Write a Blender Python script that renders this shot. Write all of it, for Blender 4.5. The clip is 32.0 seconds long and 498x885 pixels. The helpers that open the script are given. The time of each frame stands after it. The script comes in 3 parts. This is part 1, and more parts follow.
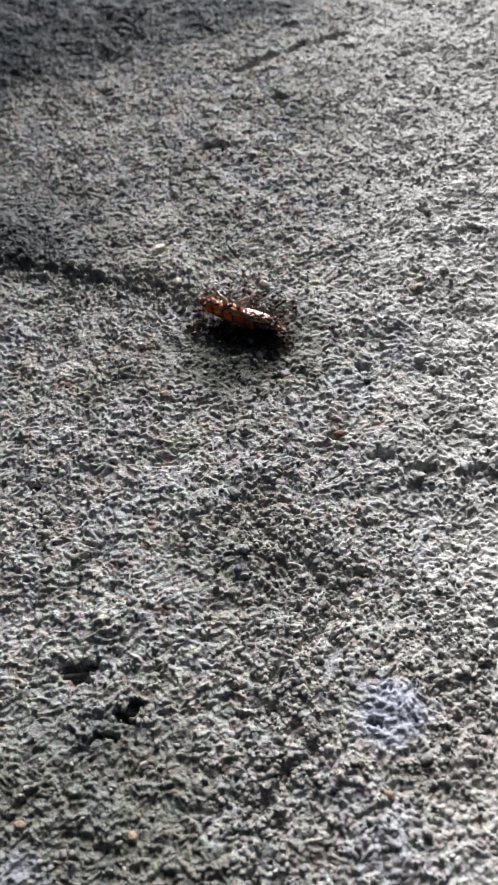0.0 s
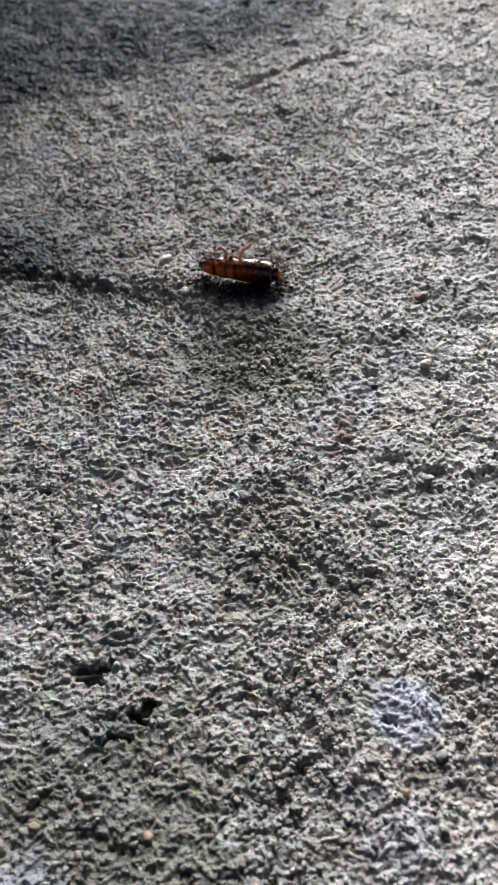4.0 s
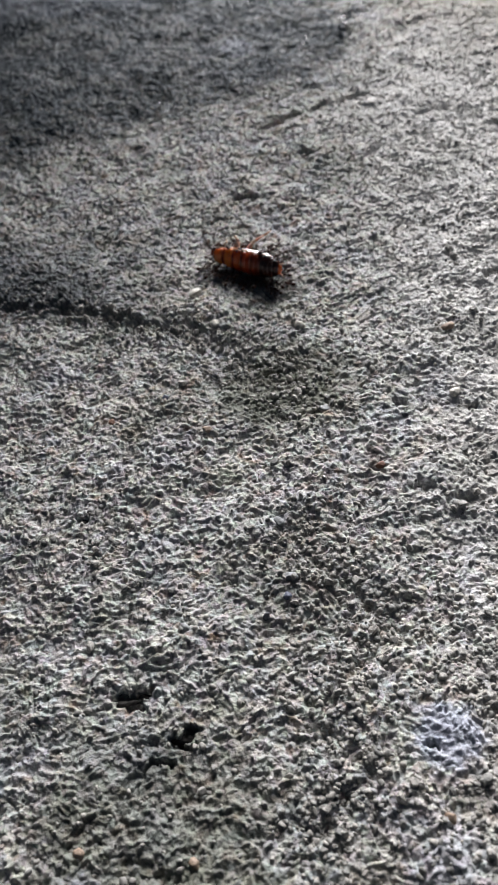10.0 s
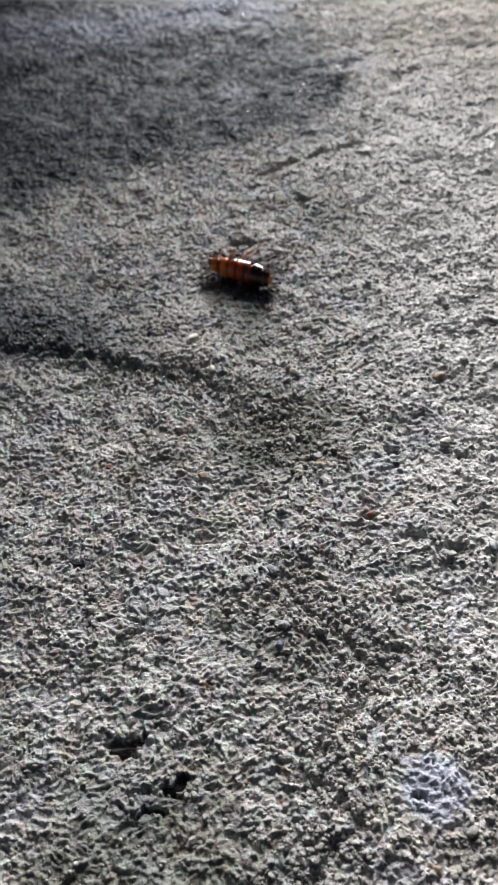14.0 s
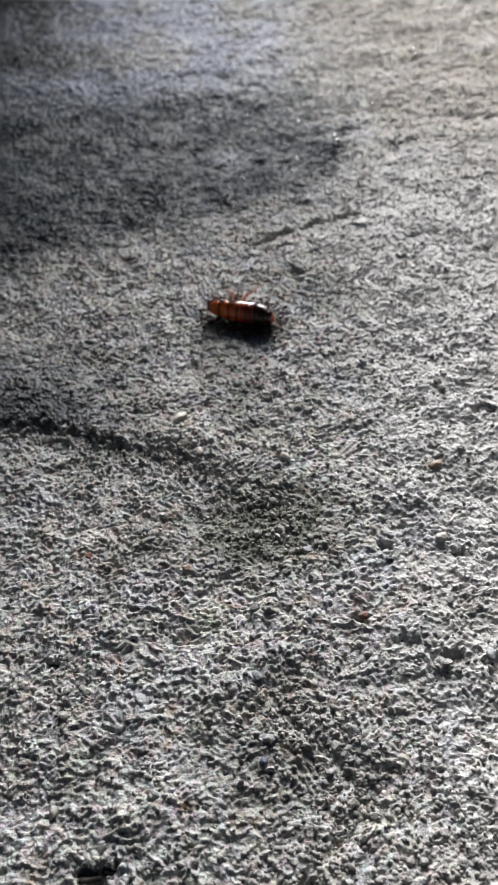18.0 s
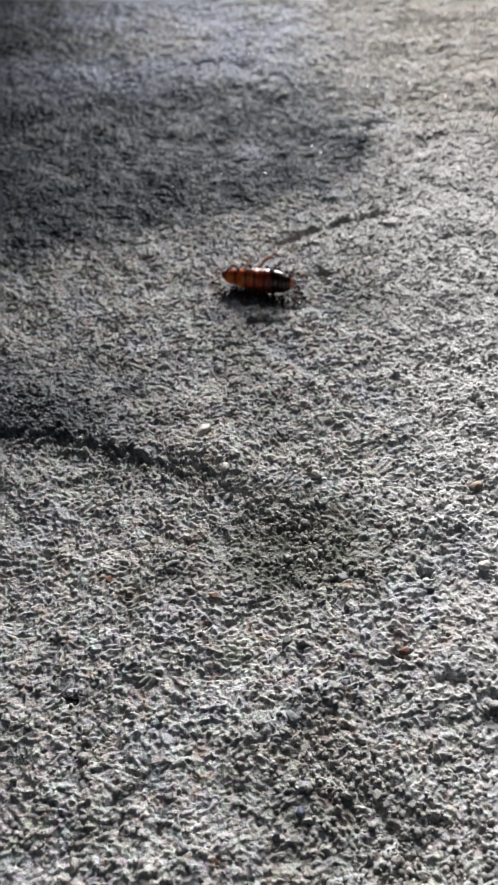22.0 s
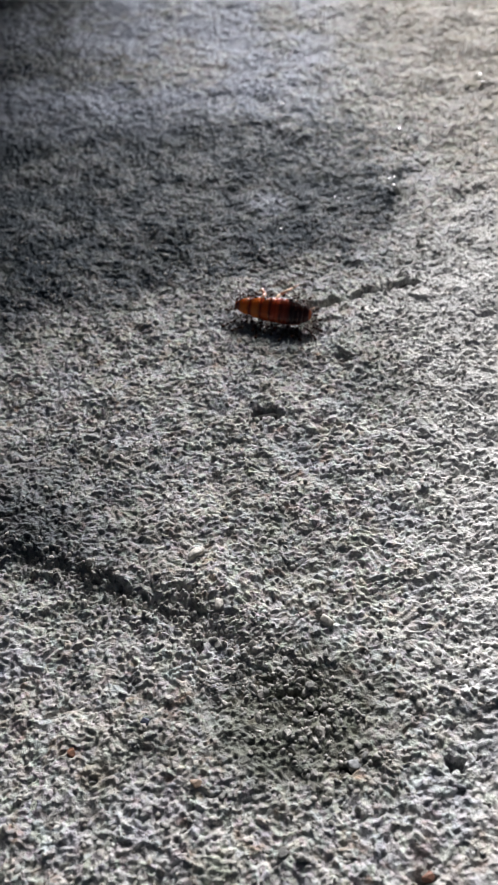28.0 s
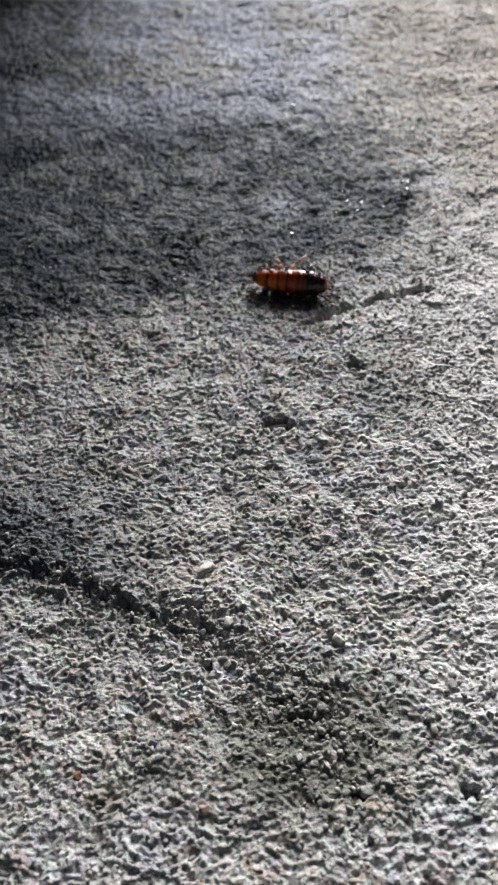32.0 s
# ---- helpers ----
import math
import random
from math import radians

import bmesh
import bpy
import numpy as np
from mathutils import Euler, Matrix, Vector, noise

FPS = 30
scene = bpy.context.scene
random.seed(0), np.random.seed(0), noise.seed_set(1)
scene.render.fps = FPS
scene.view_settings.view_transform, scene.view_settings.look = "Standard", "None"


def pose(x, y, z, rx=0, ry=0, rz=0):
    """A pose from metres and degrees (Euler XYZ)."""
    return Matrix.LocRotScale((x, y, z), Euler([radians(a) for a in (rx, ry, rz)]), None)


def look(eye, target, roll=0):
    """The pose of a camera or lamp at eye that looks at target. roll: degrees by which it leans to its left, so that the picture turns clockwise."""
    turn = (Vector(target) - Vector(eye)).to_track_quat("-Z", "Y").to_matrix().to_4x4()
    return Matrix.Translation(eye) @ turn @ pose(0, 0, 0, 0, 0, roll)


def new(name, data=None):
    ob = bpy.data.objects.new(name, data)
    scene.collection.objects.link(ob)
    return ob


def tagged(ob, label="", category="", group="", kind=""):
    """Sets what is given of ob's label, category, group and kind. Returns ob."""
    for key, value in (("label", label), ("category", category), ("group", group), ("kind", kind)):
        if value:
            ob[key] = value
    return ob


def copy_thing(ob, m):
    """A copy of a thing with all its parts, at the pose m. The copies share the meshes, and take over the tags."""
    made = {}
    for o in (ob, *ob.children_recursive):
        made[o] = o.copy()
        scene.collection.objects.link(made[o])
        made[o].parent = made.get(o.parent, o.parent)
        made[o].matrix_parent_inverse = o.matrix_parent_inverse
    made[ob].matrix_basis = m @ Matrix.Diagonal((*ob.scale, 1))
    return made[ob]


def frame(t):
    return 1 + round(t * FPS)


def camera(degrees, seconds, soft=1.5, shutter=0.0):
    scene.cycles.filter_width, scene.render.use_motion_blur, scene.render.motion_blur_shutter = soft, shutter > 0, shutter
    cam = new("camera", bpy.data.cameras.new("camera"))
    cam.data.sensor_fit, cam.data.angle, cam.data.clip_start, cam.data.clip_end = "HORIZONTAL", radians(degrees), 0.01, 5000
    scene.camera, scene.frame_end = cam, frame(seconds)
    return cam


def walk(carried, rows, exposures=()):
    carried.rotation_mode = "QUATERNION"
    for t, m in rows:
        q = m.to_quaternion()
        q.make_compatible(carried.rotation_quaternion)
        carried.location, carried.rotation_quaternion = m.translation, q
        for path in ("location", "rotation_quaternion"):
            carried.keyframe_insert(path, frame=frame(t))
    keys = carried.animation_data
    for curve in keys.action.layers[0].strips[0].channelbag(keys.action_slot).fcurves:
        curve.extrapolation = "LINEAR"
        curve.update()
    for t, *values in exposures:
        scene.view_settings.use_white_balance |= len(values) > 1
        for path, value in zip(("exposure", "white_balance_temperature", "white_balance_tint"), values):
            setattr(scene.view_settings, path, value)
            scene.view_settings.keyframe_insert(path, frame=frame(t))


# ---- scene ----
cam = camera(33.71, 32.0, soft=0.6)
cam.data.dof.use_dof = True
cam.data.dof.focus_distance = 0.094
cam.data.dof.aperture_fstop = 66.0

# seconds, eye, target, roll
PATH = [
    (0, (0.00003, -0.04665, 0.08226), (-0.00588, 0.01004, 0.00009), -10.73),
    (0.5, (-0.00043, -0.04716, 0.08311), (-0.00531, 0.00995, 0.00118), -9.60),
    (1, (-0.00033, -0.04745, 0.08282), (-0.00504, 0.00960, 0.00083), -9.67),
    (1.5, (-0.00184, -0.04700, 0.08223), (-0.00666, 0.01022, 0.00036), -9.44),
    (2, (-0.00184, -0.04789, 0.08141), (-0.00682, 0.00994, -0.00002), -9.71),
    (2.5, (-0.00167, -0.04844, 0.08262), (-0.00596, 0.01013, 0.00169), -9.01),
    (3, (-0.00246, -0.04899, 0.08230), (-0.00656, 0.00972, 0.00145), -8.99),
    (3.5, (-0.00268, -0.04908, 0.08165), (-0.00708, 0.00976, 0.00092), -9.40),
    (4, (-0.00237, -0.04891, 0.08185), (-0.00691, 0.01005, 0.00121), -9.59),
    (4.5, (-0.00307, -0.04904, 0.08214), (-0.00781, 0.01034, 0.00182), -9.55),
    (6.5, (-0.00324, -0.05062, 0.08037), (-0.00841, 0.01024, 0.00119), -10.69),
    (7, (-0.00366, -0.05084, 0.08012), (-0.00916, 0.01032, 0.00120), -11.17),
    (7.5, (-0.00452, -0.04982, 0.08088), (-0.00969, 0.01148, 0.00204), -10.60),
    (8, (-0.00465, -0.04901, 0.08079), (-0.01005, 0.01282, 0.00239), -10.39),
    (8.5, (-0.00470, -0.04916, 0.08100), (-0.01031, 0.01306, 0.00292), -10.50),
    (9, (-0.00529, -0.04972, 0.08154), (-0.01068, 0.01244, 0.00339), -10.36),
    (9.5, (-0.00568, -0.05034, 0.08150), (-0.01060, 0.01200, 0.00346), -9.87),
    (10, (-0.00580, -0.05058, 0.08273), (-0.01062, 0.01202, 0.00489), -9.95),
    (10.5, (-0.00521, -0.05066, 0.08409), (-0.00993, 0.01201, 0.00630), -9.96),
    (11, (-0.00391, -0.05061, 0.08555), (-0.00859, 0.01230, 0.00795), -9.69),
    (11.5, (-0.00249, -0.04919, 0.08562), (-0.00694, 0.01402, 0.00825), -9.32),
    (12, (-0.00205, -0.05043, 0.08707), (-0.00654, 0.01260, 0.00957), -9.26),
    (12.5, (-0.00206, -0.05137, 0.08698), (-0.00641, 0.01189, 0.00966), -9.44),
    (13, (-0.00484, -0.05011, 0.08562), (-0.00877, 0.01352, 0.00858), -9.00),
    (13.5, (-0.00542, -0.04908, 0.08655), (-0.00935, 0.01506, 0.00993), -8.54),
    (15.5, (-0.00522, -0.05104, 0.08614), (-0.00881, 0.01409, 0.01034), -8.48),
    (16, (-0.00366, -0.04809, 0.08590), (-0.00816, 0.01711, 0.01021), -9.31),
    (16.5, (-0.00531, -0.04606, 0.08574), (-0.00986, 0.01976, 0.01059), -8.94),
    (17, (-0.00545, -0.04335, 0.08630), (-0.00951, 0.02395, 0.01245), -8.10),
    (17.5, (-0.00466, -0.04202, 0.08688), (-0.00722, 0.02566, 0.01331), -6.75),
    (18, (-0.00441, -0.04122, 0.08758), (-0.00687, 0.02666, 0.01418), -6.36),
    (18.5, (-0.00600, -0.04141, 0.08805), (-0.00886, 0.02632, 0.01453), -6.95),
    (19, (-0.00775, -0.04101, 0.08964), (-0.01006, 0.02662, 0.01601), -6.36),
    (19.5, (-0.00801, -0.04079, 0.09030), (-0.00975, 0.02679, 0.01661), -5.68),
    (20, (-0.00674, -0.04015, 0.09019), (-0.00876, 0.02765, 0.01671), -5.71),
    (20.5, (-0.00669, -0.04080, 0.08973), (-0.00843, 0.02700, 0.01624), -5.63),
    (21, (-0.00725, -0.03953, 0.08869), (-0.00862, 0.02862, 0.01552), -5.01),
    (21.5, (-0.00757, -0.03777, 0.08755), (-0.00868, 0.02969, 0.01373), -4.69),
    (22, (-0.00872, -0.03372, 0.08552), (-0.01078, 0.03303, 0.01109), -5.32),
    (22.5, (-0.00828, -0.03120, 0.08550), (-0.01049, 0.03576, 0.01126), -5.33),
    (23, (-0.00656, -0.02723, 0.08540), (-0.00761, 0.04036, 0.01171), -4.30),
    (23.5, (-0.00727, -0.02579, 0.08544), (-0.00843, 0.04190, 0.01184), -3.95),
    (24, (-0.00711, -0.02535, 0.08415), (-0.00823, 0.04209, 0.01032), -4.26),
    (24.5, (-0.00665, -0.02231, 0.08441), (-0.00744, 0.04533, 0.01077), -3.74),
    (25, (-0.00561, -0.01930, 0.08461), (-0.00695, 0.04764, 0.01033), -4.22),
    (25.5, (-0.00778, -0.01721, 0.08243), (-0.00882, 0.04992, 0.00832), -3.38),
    (27.5, (-0.00696, -0.01268, 0.08184), (-0.01064, 0.05433, 0.00771), -4.80),
    (28, (-0.00670, -0.01074, 0.08240), (-0.01058, 0.05614, 0.00815), -4.59),
    (28.5, (-0.00682, -0.01027, 0.08294), (-0.01054, 0.05626, 0.00838), -4.34),
    (29, (-0.00654, -0.01105, 0.08208), (-0.00988, 0.05473, 0.00683), -4.21),
    (29.5, (-0.00766, -0.01258, 0.08189), (-0.01143, 0.05294, 0.00644), -4.73),
    (30, (-0.00658, -0.01286, 0.08147), (-0.01051, 0.05262, 0.00599), -5.02),
    (30.5, (-0.00641, -0.01155, 0.08142), (-0.01034, 0.05425, 0.00622), -4.83),
    (31, (-0.00623, -0.01042, 0.08162), (-0.01069, 0.05550, 0.00656), -5.48),
    (31.5, (-0.00625, -0.00895, 0.08239), (-0.01100, 0.05714, 0.00748), -5.32),
    (32, (-0.00705, -0.00777, 0.08236), (-0.01189, 0.05868, 0.00779), -4.99),
]
walk(cam, [(t, look(eye, target, roll)) for t, eye, target, roll in PATH], [(0.0, 1.49), (32.0, 1.49)])

# ---- light: soft low daylight from beyond, a little to one side ----
SUN_ELEVATION, SUN_AZIMUTH = 25.0, 2.0
world = bpy.data.worlds.new("sky")
scene.world = world
world.use_nodes = True
sky = world.node_tree.nodes.new("ShaderNodeTexSky")
sky.sky_type, sky.sun_disc = "NISHITA", False
sky.sun_elevation, sky.sun_rotation = radians(SUN_ELEVATION), radians(SUN_AZIMUTH)
sky.air_density, sky.dust_density, sky.ozone_density = 0.6, 4.0, 0.6
background = world.node_tree.nodes["Background"]
background.inputs["Strength"].default_value = 0.006
world.node_tree.links.new(sky.outputs["Color"], background.inputs["Color"])
sun_data = bpy.data.lights.new("sun", "SUN")
sun_data.energy, sun_data.angle, sun_data.color = 5.0, radians(42), (0.982, 0.97, 1.0)
sun = new("sun", sun_data)
away = Vector((math.sin(radians(SUN_AZIMUTH)) * math.cos(radians(SUN_ELEVATION)), math.cos(radians(SUN_AZIMUTH)) * math.cos(radians(SUN_ELEVATION)), math.sin(radians(SUN_ELEVATION))))
sun.matrix_world = look(away, (0, 0, 0))

MM = 0.001


# ---- noise, in millimetres ----
def hashed(ix, iy, seed):
    h = (ix.astype(np.int64) * 374761393 + iy.astype(np.int64) * 668265263 + seed * 1274126177) & 0xFFFFFFFF
    h = ((h ^ (h >> 13)) * 1274126177) & 0xFFFFFFFF
    h = ((h ^ (h >> 16)) * 1103515245) & 0xFFFFFFFF
    return ((h ^ (h >> 15)) & 0xFFFFFF) / float(0x1000000)


def smooth_noise(x, y, size, seed):
    """Gradient noise of about -1 to 1 with lumps of that size."""
    x, y = np.asarray(x, float) / size, np.asarray(y, float) / size
    ix, iy = np.floor(x), np.floor(y)
    fx, fy = x - ix, y - iy
    u, v = fx * fx * fx * (fx * (fx * 6 - 15) + 10), fy * fy * fy * (fy * (fy * 6 - 15) + 10)
    corner = []
    for dx, dy in ((0, 0), (1, 0), (0, 1), (1, 1)):
        a = hashed(ix + dx, iy + dy, seed) * 2 * np.pi
        corner.append(np.cos(a) * (fx - dx) + np.sin(a) * (fy - dy))
    return 1.5 * ((corner[0] * (1 - u) + corner[1] * u) * (1 - v) + (corner[2] * (1 - u) + corner[3] * u) * v)


def cells(x, y, size, seed):
    """Distance to the nearest scattered point, in cell sizes, that cell's own chance number, and a slope across it."""
    x, y = np.asarray(x, float) / size, np.asarray(y, float) / size
    ix, iy = np.floor(x), np.floor(y)
    best, luck, slope = np.full(x.shape, 9.0), np.zeros(x.shape), np.zeros(x.shape)
    for dx in (-1, 0, 1):
        for dy in (-1, 0, 1):
            jx, jy = ix + dx, iy + dy
            ox, oy = x - jx - hashed(jx, jy, seed), y - jy - hashed(jx, jy, seed + 7)
            d, a = np.hypot(ox, oy), 2 * np.pi * hashed(jx, jy, seed + 19)
            near = d < best
            best = np.where(near, d, best)
            luck = np.where(near, hashed(jx, jy, seed + 13), luck)
            slope = np.where(near, ox * np.cos(a) + oy * np.sin(a), slope)
    return best, luck, slope


def ramp(v, a, b):
    t = np.clip((v - a) / (b - a), 0, 1)
    return t * t * (3 - 2 * t)


def line_distance(x, y, points):
    """Distance to a broken line, and how far along it (0 to 1)."""
    best, along = np.full(np.shape(x), 1e9), np.zeros(np.shape(x))
    n = len(points) - 1
    for k, ((ax, ay), (bx, by)) in enumerate(zip(points, points[1:])):
        dx, dy = bx - ax, by - ay
        t = np.clip(((x - ax) * dx + (y - ay) * dy) / (dx * dx + dy * dy), 0, 1)
        d = np.hypot(x - ax - t * dx, y - ay - t * dy)
        near = d < best
        best, along = np.where(near, d, best), np.where(near, (k + t) / n, along)
    return best, along


# ---- plan of the concrete, in millimetres ----
LEDGE = [(-75, 58), (-55, 51), (-42, 46), (-35, 44.5), (-29, 42), (-24, 39), (-18.5, 37.5), (-13, 35.5), (-9, 33.5)]
FAR_CRACK = [(-4, 89), (0.5, 91.8), (5.9, 93.8), (10.4, 95.4), (15.2, 96.4)]
FAR_CRACK_2 = [(4, 119), (9, 120.6), (16, 122.8)]
RIGHT_CRACK = [(6.0, 7.2), (9.5, 6.2), (14.5, 4.2), (18.5, 2.8), (23, 2.6), (31, 4)]
VALLEY = [(-6.8, 2), (-5, -3), (-1.5, -4.5), (2.4, -11), (-1.5, -16), (-7, -21), (-1.5, -26.5), (-6.5, -30), (-7.6, -33), (-8.2, -46)]
PITS = [(14.6, 96.5, 2.2, 1.8), (9.0, 94.9, 1.8, 1.3), (11.8, 95.9, 2.0, 1.4), (-19.6, -21.2, 2.0, 1.1), (-22.3, -23.8, 1.7, 0.8), (-26.0, -16.8, 2.2, 0.9), (-24.0, -16.2, 1.5, 0.8), (27.5, 42.4, 2.6, 1.6), (-32.3, 6.2, 1.6, 1.2),
        (5.0, 9.5, 1.3, 1.2), (-8.5, 68.9, 3.2, 1.9), (-1.7, 19.0, 1.5, 1.3), (-18.5, 40.0, 1.5, 1.0), (-6.5, 27.0, 2.0, 0.8), (-4.6, 25.2, 1.4, 0.9),
        (-8.5, 29.4, 1.2, 0.8), (4.5, -24.2, 1.2, 0.8), (18.0, 17.6, 1.3, 0.9), (9.0, 20.0, 1.4, 1.1), (-23.0, 74.0, 1.6, 1.0), (3.0, 79.0, 1.7, 1.0), (-17.0, 33.0, 1.5, 0.8)]


def paste(x, y):
    """Where smoother cement paste lies in lips over the grains."""
    near = ramp(x + 3 * smooth_noise(x, y, 8, 81), -1, -14) * ramp(y + 4 * smooth_noise(x, y, 9, 82), 6, -14)
    far = ramp(smooth_noise(x, y, 13, 83) + 0.5 * smooth_noise(x, y, 5, 84), 0.05, 0.6)
    middle = 0.65 * ramp(np.hypot((x + 6) / 17, (y - 11) / 9) + 0.3 * smooth_noise(x, y, 6, 93), 1.1, 0.6)
    return np.clip(np.maximum(np.maximum(near, middle), 0.8 * far), 0, 1)


def hollow(x, y):
    """The shallow dip before the ledge's end, full of coarse grains."""
    w = 0.12 * smooth_noise(x, y, 3, 85) + 0.2 * smooth_noise(x, y, 8, 86)
    return 1 - ramp(np.hypot((x + 10 - 0.55 * (30 - y)) / 12.0, (y - 30) / 7.5) + w, 0.45, 1.1)


def height(x, y, fine=1.0):
    """Height of the rough surface, in millimetres."""
    x, y = np.asarray(x, float), np.asarray(y, float)
    wx = x + 0.8 * smooth_noise(x, y, 4, 31) + 0.2 * smooth_noise(x, y, 0.9, 33)
    wy = y + 0.8 * smooth_noise(x, y, 4, 32) + 0.2 * smooth_noise(x, y, 0.9, 34)
    h = 0.9 * smooth_noise(x, y, 45, 1) + 0.5 * smooth_noise(x, y, 17, 2) + 0.42 * smooth_noise(wx, wy, 7.5, 3) + 0.30 * smooth_noise(wx, wy, 3.2, 14)
    soft = paste(x, y)
    lips = 1 - np.abs(smooth_noise(wx / 1.7, wy, 1.5, 4))
    h = h + (0.06 + 0.30 * soft) * (lips * lips - 0.5)
    # uneven at every scale down to the sand
    crest = 1 - np.abs(smooth_noise(wx / 1.1, wy, 0.8, 5))
    h = h + fine * 0.15 * (crest ** 2 - 0.5)
    h = h + fine * (0.19 * smooth_noise(wx / 1.1, wy, 1.4, 16) + 0.13 * smooth_noise(wx, wy, 0.64, 6) + 0.11 * smooth_noise(x, y, 0.36, 9))
    gritty = (1 - 0.45 * soft) * (0.55 + 0.6 * ramp(smooth_noise(x, y, 9, 66) + 0.7 * smooth_noise(x, y, 3.5, 67), -0.4, 0.5))
    gritty = gritty + 0.5 * hollow(x, y)
    # rounded grains, some standing proud of the rest
    for size, tall, seed in ((1.15, 0.26, 7), (0.62, 0.29, 8), (0.39, 0.18, 10)):
        d, luck, slope = cells(wx / 1.12, wy / 0.95, size, seed)
        h = h + fine * gritty * tall * (0.2 + 0.8 * luck) * np.clip(1 - (d / 0.72) ** 2, 0, 1) * (1 + 0.6 * slope)
    h = h - 0.5 * hollow(x, y)
    # small open pores
    d, luck, slope = cells(wx / 1.2, wy / 0.85, 0.66, 12)
    h = h - fine * 0.45 * luck * luck * np.exp(-((d / 0.32) ** 2))
    # broken lines and edges are ragged at the scale of the grains
    jag = 0.55 * smooth_noise(x, y, 1.3, 71) + 0.4 * smooth_noise(x, y, 0.6, 72)
    jig = 0.55 * smooth_noise(x, y, 1.3, 73) + 0.4 * smooth_noise(x, y, 0.6, 74)
    wx, wy = wx + jag, wy + jig
    # the ledge: a slab edge with a dark cleft under it
    d, s = line_distance(wx, wy, LEDGE)
    side = np.interp(wx, [p[0] for p in LEDGE], [p[1] for p in LEDGE])
    end = ramp(s, 1.0, 0.75)
    h = h + 0.55 * ramp(wy - side, -2.0, 2.0) * ramp(wy - side, 26, 3) * ramp(wx, -8, -20)
    h = h - 0.85 * end * ramp(d, 1.1, 0.3) * np.clip(0.4 + 1.2 * smooth_noise(x, y, 2.2, 43) + 0.5 * smooth_noise(x, y, 0.8, 44), 0, 1.2)
    chips, luck, slope = cells(wx, wy, 1.1, 45)
    h = h - 1.3 * end * np.exp(-((d / 2.4) ** 2)) * luck * (0.3 + slope)
    for line, width, depth in ((FAR_CRACK, 0.8, 2.7), (FAR_CRACK_2, 0.5, 1.2), (RIGHT_CRACK, 0.8, 1.0), (VALLEY, 0.7, 1.3)):
        d, s = line_distance(wx, wy, line)
        h = h - depth * np.clip(1 - d / (1.4 * width), 0, 1) * np.clip(0.6 + 0.9 * smooth_noise(x, y, 3, 41), 0.0, 1) * (0.45 + 0.55 * s)
    lip = wy - np.interp(wx, [p[0] for p in RIGHT_CRACK], [p[1] for p in RIGHT_CRACK])
    h = h + 0.45 * ramp(lip, -0.5, 1.1) * ramp(lip, 9, 1.5) * ramp(wx, 7, 13)
    h = h + 0.3 * ramp(np.hypot((x - 6) / 4.2, (y + 24) / 3.6) + 0.25 * smooth_noise(x, y, 3, 90), 1.0, 0.6)
    for px, py, r, depth in PITS:
        q = np.hypot((wx - px) / (0.8 * r), (wy - py) / (0.42 * r))
        h = h - 1.9 * depth * ramp(q, 1.0, 0.6)
    return h


def edge(x, y, amount=1.0):
    return amount * (3.0 * smooth_noise(x, y, 9, 51) + 1.6 * smooth_noise(x, y, 3.3, 52))


def damp_and_shade(x, y):
    """How dark the concrete is: a broad damp stain beyond the ledge, in patches, and the left side's shade put into the
    colour.
    """
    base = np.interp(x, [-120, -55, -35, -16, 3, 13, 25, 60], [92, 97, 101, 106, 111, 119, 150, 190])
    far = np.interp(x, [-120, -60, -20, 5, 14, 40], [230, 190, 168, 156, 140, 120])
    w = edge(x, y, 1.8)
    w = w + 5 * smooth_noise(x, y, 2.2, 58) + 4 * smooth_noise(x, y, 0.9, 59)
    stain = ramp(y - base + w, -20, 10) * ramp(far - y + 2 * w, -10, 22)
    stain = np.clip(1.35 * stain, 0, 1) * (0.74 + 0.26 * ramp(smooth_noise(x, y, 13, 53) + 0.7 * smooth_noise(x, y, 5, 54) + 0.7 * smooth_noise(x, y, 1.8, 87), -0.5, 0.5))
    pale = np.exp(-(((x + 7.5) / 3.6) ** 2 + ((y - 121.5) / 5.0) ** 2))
    # far left: darkened in colour for the weaker light there
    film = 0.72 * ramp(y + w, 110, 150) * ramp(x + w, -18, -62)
    # band above the ledge: damp, and the ledge's deep shade painted in
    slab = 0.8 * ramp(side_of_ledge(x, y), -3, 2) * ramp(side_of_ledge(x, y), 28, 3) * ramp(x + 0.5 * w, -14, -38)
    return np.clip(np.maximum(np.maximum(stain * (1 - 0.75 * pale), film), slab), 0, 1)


def right_light(x, y):
    """Paler cement towards the right, where the brighter light is put into the colour."""
    w = 5 * smooth_noise(x, y, 14, 88) + 2.5 * smooth_noise(x, y, 4, 89)
    return ramp(x + w, 2, 22) * ramp(y + 2 * w, 135, 95)


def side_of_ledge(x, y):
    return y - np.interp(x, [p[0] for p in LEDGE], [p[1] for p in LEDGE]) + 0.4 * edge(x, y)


def algae(x, y):
    """Olive-dark film in the hollow before the ledge's end."""
    w = edge(x, y, 0.9) + 2.2 * smooth_noise(x, y, 1.5, 76) + 1.6 * smooth_noise(x, y, 0.7, 77)
    a = 0.95 - 0.95 * ramp(np.hypot((x + 6) / 12.0, (y - 25) / 11.0) + 0.09 * w, 0.35, 1.15)
    b = 0.75 * (1 - ramp(np.hypot((x + 22) / 17.0, (y + 32) / 15.0) + 0.07 * w, 0.5, 1.1))
    c = 0.35 * ramp(smooth_noise(x, y, 16, 55), 0.15, 0.8)
    return np.clip(np.maximum(np.maximum(a, b), c), 0, 1)


